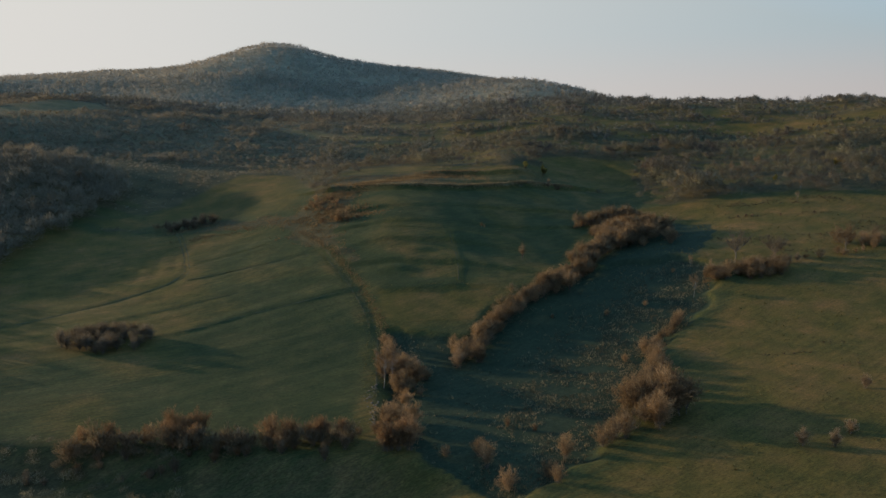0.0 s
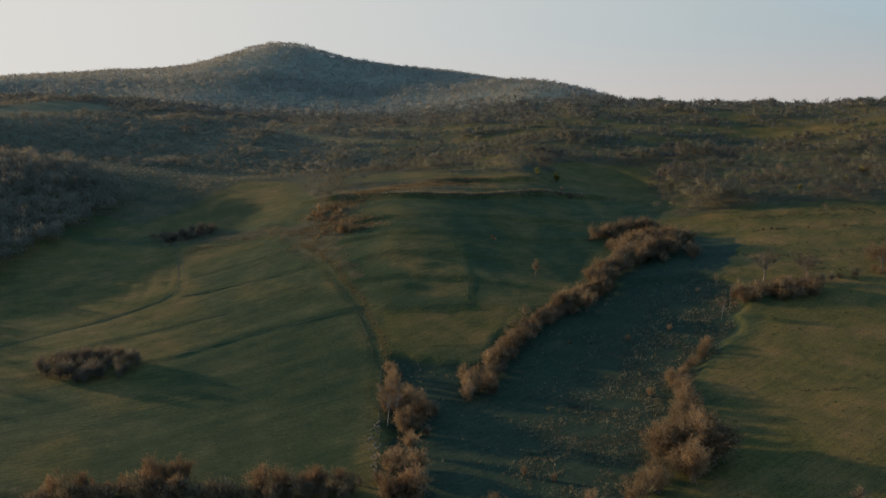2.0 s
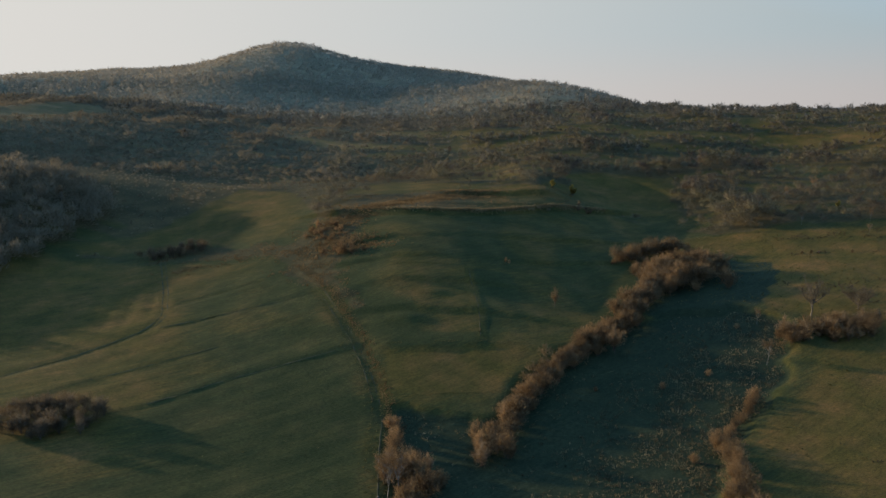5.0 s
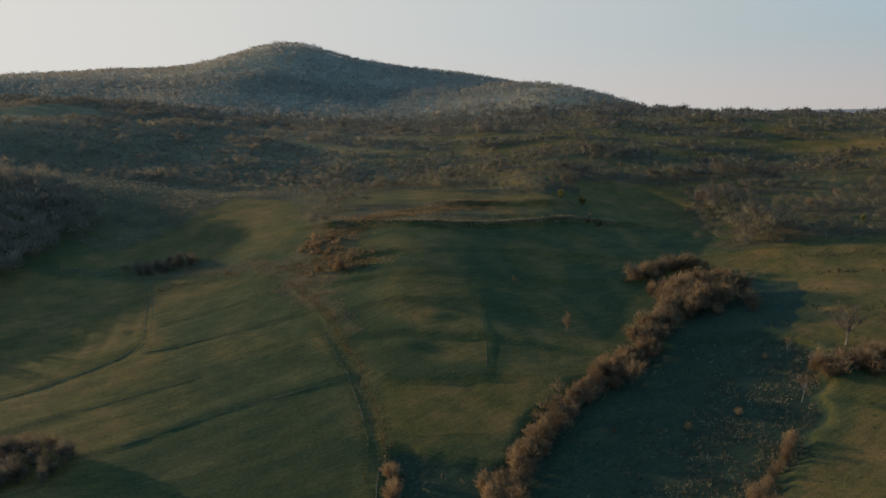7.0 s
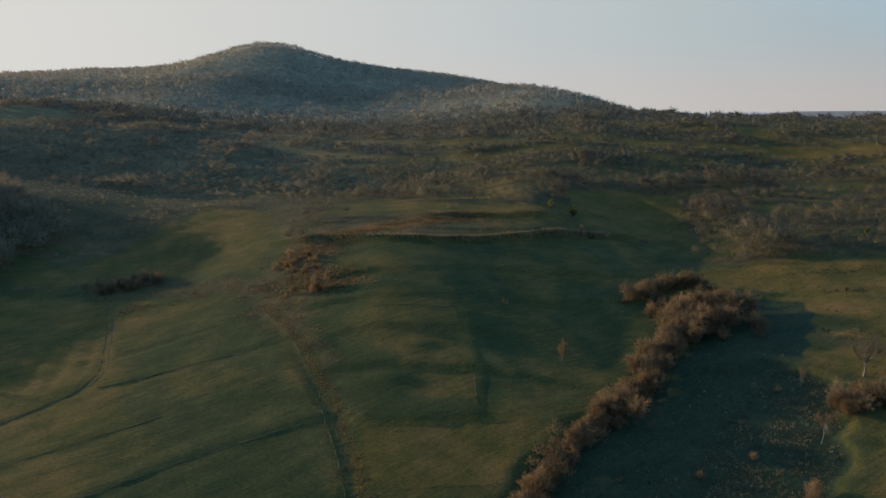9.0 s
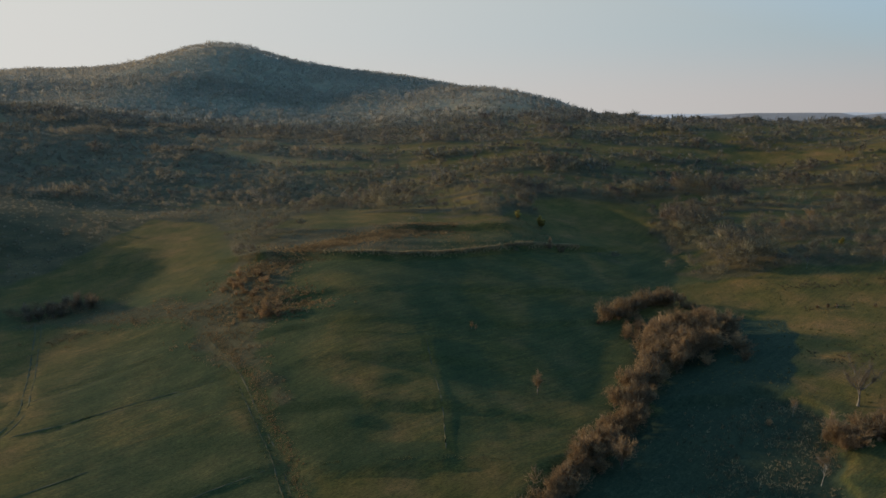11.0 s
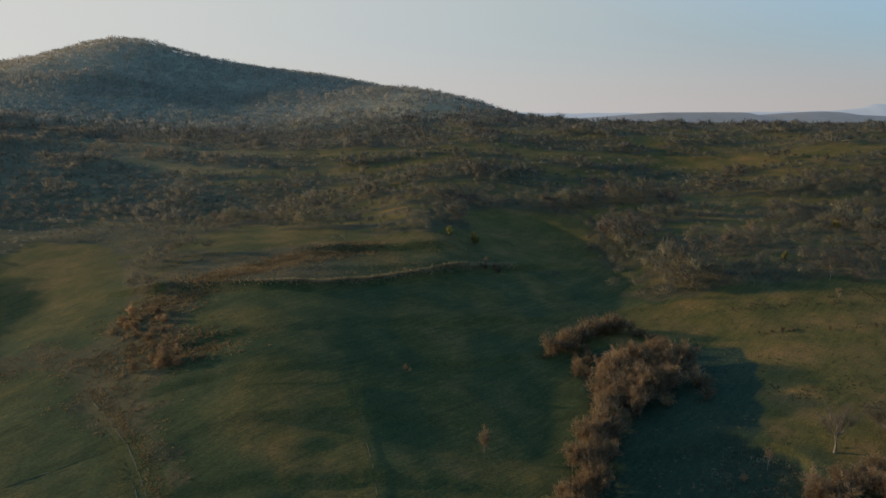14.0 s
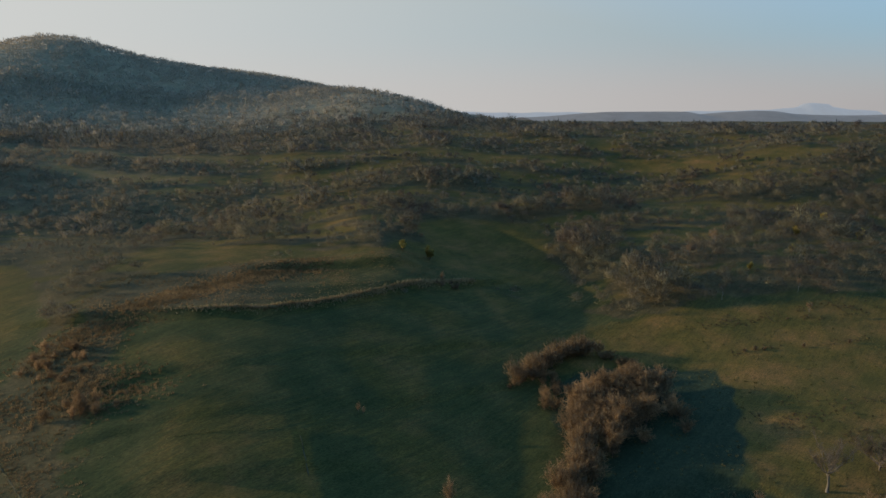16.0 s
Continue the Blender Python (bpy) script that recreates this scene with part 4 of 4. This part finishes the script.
strew("woodland", x[keep], y[keep], rng.uniform(0.75, 1.25, keep.sum()), [clump(80 + k, 90, 6.2, 5.4, 1.4, 0.3, 0.09) for k in range(4)], HAZED_WOOD, "leafless brown woodland along the pasture's edge, paled to imitate haze", "woodland", 53)
x, y, rng = lattice(-950, 700, 640, 1000, 6.0, 54)
keep = rng.rand(len(x)) < scrub_density(x, y) * smooth(600, 740, y)
x, y = x[keep], y[keep]
# pale: plants that get the haze-lightened hill colour
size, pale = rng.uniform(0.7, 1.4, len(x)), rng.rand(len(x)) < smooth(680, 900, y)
strew("hill_scrub", x[~pale], y[~pale], size[~pale], [clump(90 + k, 24, 4.6, 6.8, 1.5, 0.6, 0.2) for k in range(5)], SCRUB_HAZED, "brown leafless scrub on the lower hill, greyed to imitate haze", "scrub", 55)
strew("hill_scrub", x[pale], y[pale], size[pale], [clump(95 + k, 24, 4.6, 6.8, 1.5, 0.6, 0.2) for k in range(5)], HAZED_HILLWOOD, "leafless scrub on the lower hill, paled to imitate haze", "scrub", 55)
x, y, rng = lattice(-1300, 700, 930, 1500, 8.8, 56)
keep = (rng.rand(len(x)) < 0.9) & (height(x, y) > 60)
x, y = x[keep], y[keep]
strew("hill_forest", x, y, rng.uniform(0.8, 1.25, len(x)), [clump(100 + k, 24, 6.0, 10.0, 2.0, 0.6, 0.2) for k in range(5)], HAZED_HILLWOOD, "leafless forest covering the hill, paled to imitate haze", "forest", 57)
x, y, rng = lattice(-20, 92, 98, 230, 0.62, 58)
w = inside(MARSH, x, y)
# pale sedge thinned beside the hedge to imitate its shade
clear_of_shade = smooth(11, 28, line_distance([(-8, 120), (-8, 150), *HEDGE], x, y)[0] + 4 * rough(x, y, 10, 30))
keep = (w > 0.8) & (rng.rand(len(x)) < 0.95 * smooth(-1.4, 0.3, rough(x, y, 7, 18)) * (0.06 + 0.94 * clear_of_shade))
x, y = x[keep], y[keep]
strew("sedge_tussocks", x, y, rng.uniform(0.4, 1.35, len(x)), [tuft(110 + k, 8, 0.55, 0.9, 0.075) for k in range(6)], SEDGE, "dark dead sedge tussocks covering the marsh", "sedge", 59, 0.05)
x, y, rng = lattice(15, 260, 90, 310, 1.5, 60)
keep = (inside(MEADOW_EAST, x, y) > 1) & (rng.rand(len(x)) < 0.55 * smooth(-0.2, 1.2, rough(x, y, 7, 30) + 0.7 * smooth(190, 240, y)))
x, y = x[keep], y[keep]
strew("rough_grass", x, y, rng.uniform(0.4, 1.1, len(x)), [tuft(120 + k, 8, 0.5, 0.9, 0.16) for k in range(5)], TUFT, "tussocks of rough dry grass in the meadow", "grass", 61, 0.05)
x, y, rng = lattice(-150, 75, 120, 345, 2.0, 62)
w = np.maximum(np.maximum(inside(FIELD_WEST, x, y), inside(FIELD_MID, x, y)), inside(FIELD_TIP, x, y))
keep = (w > 0) & (rng.rand(len(x)) < 0.35 * smooth(0.2, 1.4, rough(x, y, 7, 30)))
x, y = x[keep], y[keep]
strew("rough_grass", x, y, rng.uniform(0.25, 0.7, len(x)), [tuft(130 + k, 7, 0.45, 0.8, 0.15) for k in range(5)], TUFT, "thin tussocks of grass in the pasture", "grass", 63, 0.04)

# ---- thickets and dry banks ----
x, y, rng = lattice(-125, -2, 66, 119, 2.6, 64)
keep = rng.rand(len(x)) < (0.35 + 0.6 * smooth(-0.8, 0.3, rough(x, y, 10, 40))) * smooth(118, 112, y + 0.08 * x) * smooth(-38, -56, x)
x, y = x[keep], y[keep]
strew("thicket", x, y, rng.uniform(0.35, 0.7, len(x)), [clump(140 + k, 150, 4.0, 5.4, 0.7, 0.0, 0.09) for k in range(5)], SCRUB, "dense leafless thorn thicket in the near hollow", "thicket", 65)
q = smooth_line(BANK, 0.05)
rng = np.random.RandomState(66)
q = q[rng.rand(len(q)) < smooth(-34, 0, q[:, 0])]
x, y = q[:, 0] + 0.5 * rng.randn(len(q)), q[:, 1] + 1.0 + 0.5 * rng.randn(len(q))
strew("dry_grass", x, y, rng.uniform(0.6, 1.4, len(x)), [tuft(150 + k, 8, 0.8, 0.7, 0.10) for k in range(5)], REED, "tall dry brown grass along the terrace bank", "grass", 67, 0.05)
x, y, rng = lattice(-120, 66, 222, 356, 0.95, 68)
keep = (np.maximum(inside(BRACKEN, x, y), inside(ROUGH, x, y)) > 0) & (rng.rand(len(x)) < 0.85 * smooth(-0.9, 0.5, rough(x, y, 7, 30)))
x, y = x[keep], y[keep]
strew("bracken", x, y, rng.uniform(0.3, 0.95, len(x)), [tuft(160 + k, 8, 0.7, 1.2, 0.11) for k in range(5)], TUFT_BROWN, "dead brown bracken on the knoll", "bracken", 69, 0.05)


# brambles and undergrowth that close the hedges below
rng = np.random.RandomState(81)
q = np.concatenate([smooth_line(HEDGE, 0.7), smooth_line(HEDGE, 0.9), smooth_line([(28, 115), (40, 128), (45, 138), (48, 152), (50, 166)], 0.9), smooth_line([(78, 204), (90, 207), (104, 212)], 1.3),
                    smooth_line([(62, 248), (70, 255), (84, 259)], 0.3), smooth_line([(52, 271), (64, 279), (78, 284)], 0.6), smooth_line([(-9, 140), (-9, 162)], 0.9), smooth_line([(-68, 114), (-52, 117), (-36, 116), (-16, 119)], 0.5), smooth_line([(60, 240), (68, 247), (76, 250)], 0.4)])
x, y = q[:, 0] + 1.2 * rng.randn(len(q)), q[:, 1] + 1.0 * rng.randn(len(q))
strew("undergrowth", x, y, rng.uniform(0.5, 1.2, len(x)) * (1 + 0.35 * smooth(210, 225, y) * smooth(90, 80, x)), [clump(200 + k, 170, 3.6, 3.6, 0.7, 0.0, 0.07) for k in range(5)], UNDER, "russet brambles and undergrowth along the hedges", "undergrowth", 82)
rng = np.random.RandomState(83)
a, r = rng.uniform(0, 6.283, 90), np.sqrt(rng.rand(90))
x, y = np.r_[-86 + 11 * r[:60] * np.cos(a[:60]), -108 + 14 * r[60:] * np.cos(a[60:])], np.r_[172 + 8 * r[:60] * np.sin(a[:60]), 294 + 5 * r[60:] * np.sin(a[60:])]
strew("undergrowth", x, y, rng.uniform(0.5, 1.1, len(x)), [clump(210 + k, 180, 3.8, 3.8, 0.7, 0.0, 0.07) for k in range(4)], UNDER, "brown brambles closing the pasture groves", "undergrowth", 84)
# thin dry lips of the terraces, and the belt of bracken that climbs the knoll
q = np.concatenate([smooth_line(p, 0.12) for p in ([(17, 260), (30, 267), (43, 273)], [(-22, 253), (-12, 253), (-2, 253)], [(-20, 206), (0, 206.5), (17, 206)], [(-14, 184), (-3, 185), (14, 186)])])
rng = np.random.RandomState(72)
x, y = q[:, 0] + 0.4 * rng.randn(len(q)), q[:, 1] + 0.3 * rng.randn(len(q))
keep = rough(x, y, 7, 20) > -0.5
x, y = x[keep], y[keep]
strew("dry_grass", x, y, rng.uniform(0.2, 0.5, len(x)), [tuft(150 + k, 7, 0.8, 0.9, 0.10) for k in range(5)], TUFT, "low dry grass along the lips of the terraces", "grass", 73, 0.04)
q = np.concatenate([smooth_line(p, 0.02) for p in ([(-52, 290), (-46, 301), (-37, 308), (-28, 315), (-10, 331), (13, 343)], [(-50, 272), (-40, 277), (-30, 268)])])
x, y = q[:, 0] + 4.6 * rng.randn(len(q)), q[:, 1] + 1.5 + 4.0 * rng.randn(len(q))
strew("bracken", x, y, rng.uniform(0.5, 1.1, len(x)), [tuft(160 + k, 8, 0.8, 1.1, 0.16) for k in range(5)], TUFT_BROWN, "belt of golden-brown bracken climbing the knoll", "bracken", 74, 0.05)

# dead tussocks in a belt across the rough ground
rng = np.random.RandomState(79)
q = np.concatenate([smooth_line([(-104, 268), (-84, 277), (-66, 280), (-52, 274), (-44, 262)], 0.05), smooth_line([(-62, 262), (-50, 258), (-40, 250)], 0.08)])
x, y = q[:, 0] + 3.0 * rng.randn(len(q)), q[:, 1] + 3.0 * rng.randn(len(q))
keep = rng.rand(len(x)) < smooth(-0.6, 0.6, rough(x, y, 7, 14))
x, y = x[keep], y[keep]
strew("rough_grass", x, y, rng.uniform(0.35, 1.0, len(x)), [tuft(190 + k, 6, 0.7, 0.9, 0.15) for k in range(5)], TUFT_BROWN, "brown dead grass tussocks across the rough ground", "grass", 80, 0.05)
# dark tussocks in patches of the meadow
x, y, rng = lattice(60, 190, 120, 320, 0.9, 76)
near = np.zeros(len(x))
for cx, cy, rx, ry in ((117, 272, 9, 2), (143, 268, 7, 2), (106, 242, 12, 6), (113, 231, 8, 8), (124, 288, 14, 4), (150, 285, 16, 5), (160, 250, 20, 9), (93, 160, 4, 1), (79, 155, 6, 0.8), (88, 146, 3, 0.8), (135, 240, 12, 5)):
    near = np.maximum(near, smooth(1.3, 0.5, np.hypot((x - cx) / rx, (y - cy) / ry)))
keep = rng.rand(len(x)) < 0.75 * near * smooth(-1.0, 0.4, rough(x, y, 7, 14))
x, y = x[keep], y[keep]
strew("rough_grass", x, y, rng.uniform(0.5, 1.2, len(x)), [tuft(180 + k, 7, 0.55, 0.9, 0.16) for k in range(5)], HEATH, "dark russet tussocks and low heath in the meadow", "grass", 77, 0.05)
# pale stones along the ditch by the birches
rng = np.random.RandomState(78)
q = smooth_line([(-15, 147), (-16, 140), (-14, 133), (-14, 126)], 0.3)
vs, fs = [], []
for k, (px, py) in enumerate(q):
    c = np.array([px + 0.6 * rng.randn(), py + 0.4 * rng.randn(), 0.0])
    r = rng.uniform(0.15, 0.34) * np.array([1, rng.uniform(0.6, 1), rng.uniform(0.5, 0.8)])
    c[2] = at_ground(c[0], c[1]) + 0.3 * r[2]
    vs.append(c + r * np.array([(1, 0, 0), (0, 1, 0), (-1, 0.2, 0), (0.1, -1, 0), (0.2, 0.1, 1), (0, 0, -1)]) * rng.uniform(0.8, 1.2, (6, 3)))
    fs.append(6 * k + np.array([(0, 1, 4), (1, 2, 4), (2, 3, 4), (3, 0, 4), (1, 0, 5), (2, 1, 5), (3, 2, 5), (0, 3, 5)]))
tagged(new("stones", mesh_of("stones", np.concatenate(vs), np.concatenate(fs), BARK_PALE)), "pale field stones lining the ditch by the birches", "stones", kind="stuff")

q = np.concatenate([smooth_line(PATH_LINE, 0.5) + (k, 0) for k in (-1.6, 0.0, 1.7)])
rng = np.random.RandomState(70)
x, y = q[:, 0] + 0.5 * rng.randn(len(q)), q[:, 1] + 0.5 * rng.randn(len(q))
q = smooth_line(PATH_LINE[2:], 0.05)
bx, by = q[:, 0] + 2.6 + 0.9 * rng.randn(len(q)), q[:, 1] + 0.9 * rng.randn(len(q))
strew("verge_grass", bx, by, rng.uniform(0.35, 0.85, len(bx)), [tuft(174 + k, 8, 0.5, 0.8, 0.1) for k in range(5)], TUFT_BROWN, "strip of dead brown grass beside the farm track", "grass", 75, 0.04)
strew("verge_grass", x, y, rng.uniform(0.3, 0.9, len(x)), [tuft(170 + k, 8, 0.5, 0.8, 0.1) for k in range(5)], TUFT, "rough grass along the farm track", "grass", 71, 0.04)

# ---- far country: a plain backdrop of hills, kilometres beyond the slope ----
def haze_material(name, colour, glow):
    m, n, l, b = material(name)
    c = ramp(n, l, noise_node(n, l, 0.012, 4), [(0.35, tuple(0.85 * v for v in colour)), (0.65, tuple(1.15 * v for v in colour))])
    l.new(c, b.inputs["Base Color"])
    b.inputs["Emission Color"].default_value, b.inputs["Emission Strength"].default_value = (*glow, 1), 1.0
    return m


def far_hill(name, x0, x1, y, crest, mat, label, deep=260):
    """A long swell of land with a crest of that height at each share of its length."""
    u = np.linspace(0, 1, 240)
    top = crest(u)
    rows = [np.stack([x0 + u * (x1 - x0), np.full(240, y + back * deep) - 0.3 * (u - 0.5) * deep, 20 + z * (top - 20)], -1)
            for back, z in ((-1, 0.0), (-0.6, 0.45), (-0.25, 0.85), (0, 1.0), (0.3, 0.96), (1, 0.0))]
    v = np.stack(rows, 1).reshape(-1, 3)
    i = (np.arange(239)[:, None] * 6 + np.arange(5)).ravel()
    me = mesh_of(name, v, np.stack([i, i + 6, i + 7, i + 1], -1), mat)
    me.polygons.foreach_set("use_smooth", np.ones(len(me.polygons), bool))
    tagged(new(name, me), label, "hill", kind="structure")


# emission on these hills imitates the haze in front of them
NEAR_HAZE = haze_material("wooded far hills with haze glow", (0.10, 0.085, 0.075), (0.034, 0.033, 0.033))
FAR_HAZE = haze_material("far mountains with haze glow", (0.08, 0.08, 0.085), (0.100, 0.102, 0.106))
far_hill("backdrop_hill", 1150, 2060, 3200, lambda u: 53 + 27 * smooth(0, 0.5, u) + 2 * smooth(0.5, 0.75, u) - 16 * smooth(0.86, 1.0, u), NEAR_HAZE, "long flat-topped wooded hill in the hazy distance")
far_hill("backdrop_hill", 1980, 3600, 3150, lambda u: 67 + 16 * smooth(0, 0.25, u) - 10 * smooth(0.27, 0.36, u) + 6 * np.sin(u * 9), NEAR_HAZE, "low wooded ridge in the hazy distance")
far_hill("backdrop_mountain", -600, 4200, 4350, lambda u: 74 + 20 * smooth(0.6, 0.78, u) + 36 * np.exp(-((u - 0.895) / 0.05) ** 2) + 17 * smooth(0.868, 0.88, u) * smooth(0.922, 0.915, u) + 2.5 * np.sin(u * 40) + 1.5 * np.sin(u * 137), FAR_HAZE, "mountain range on the horizon, paled by a haze glow", 150)
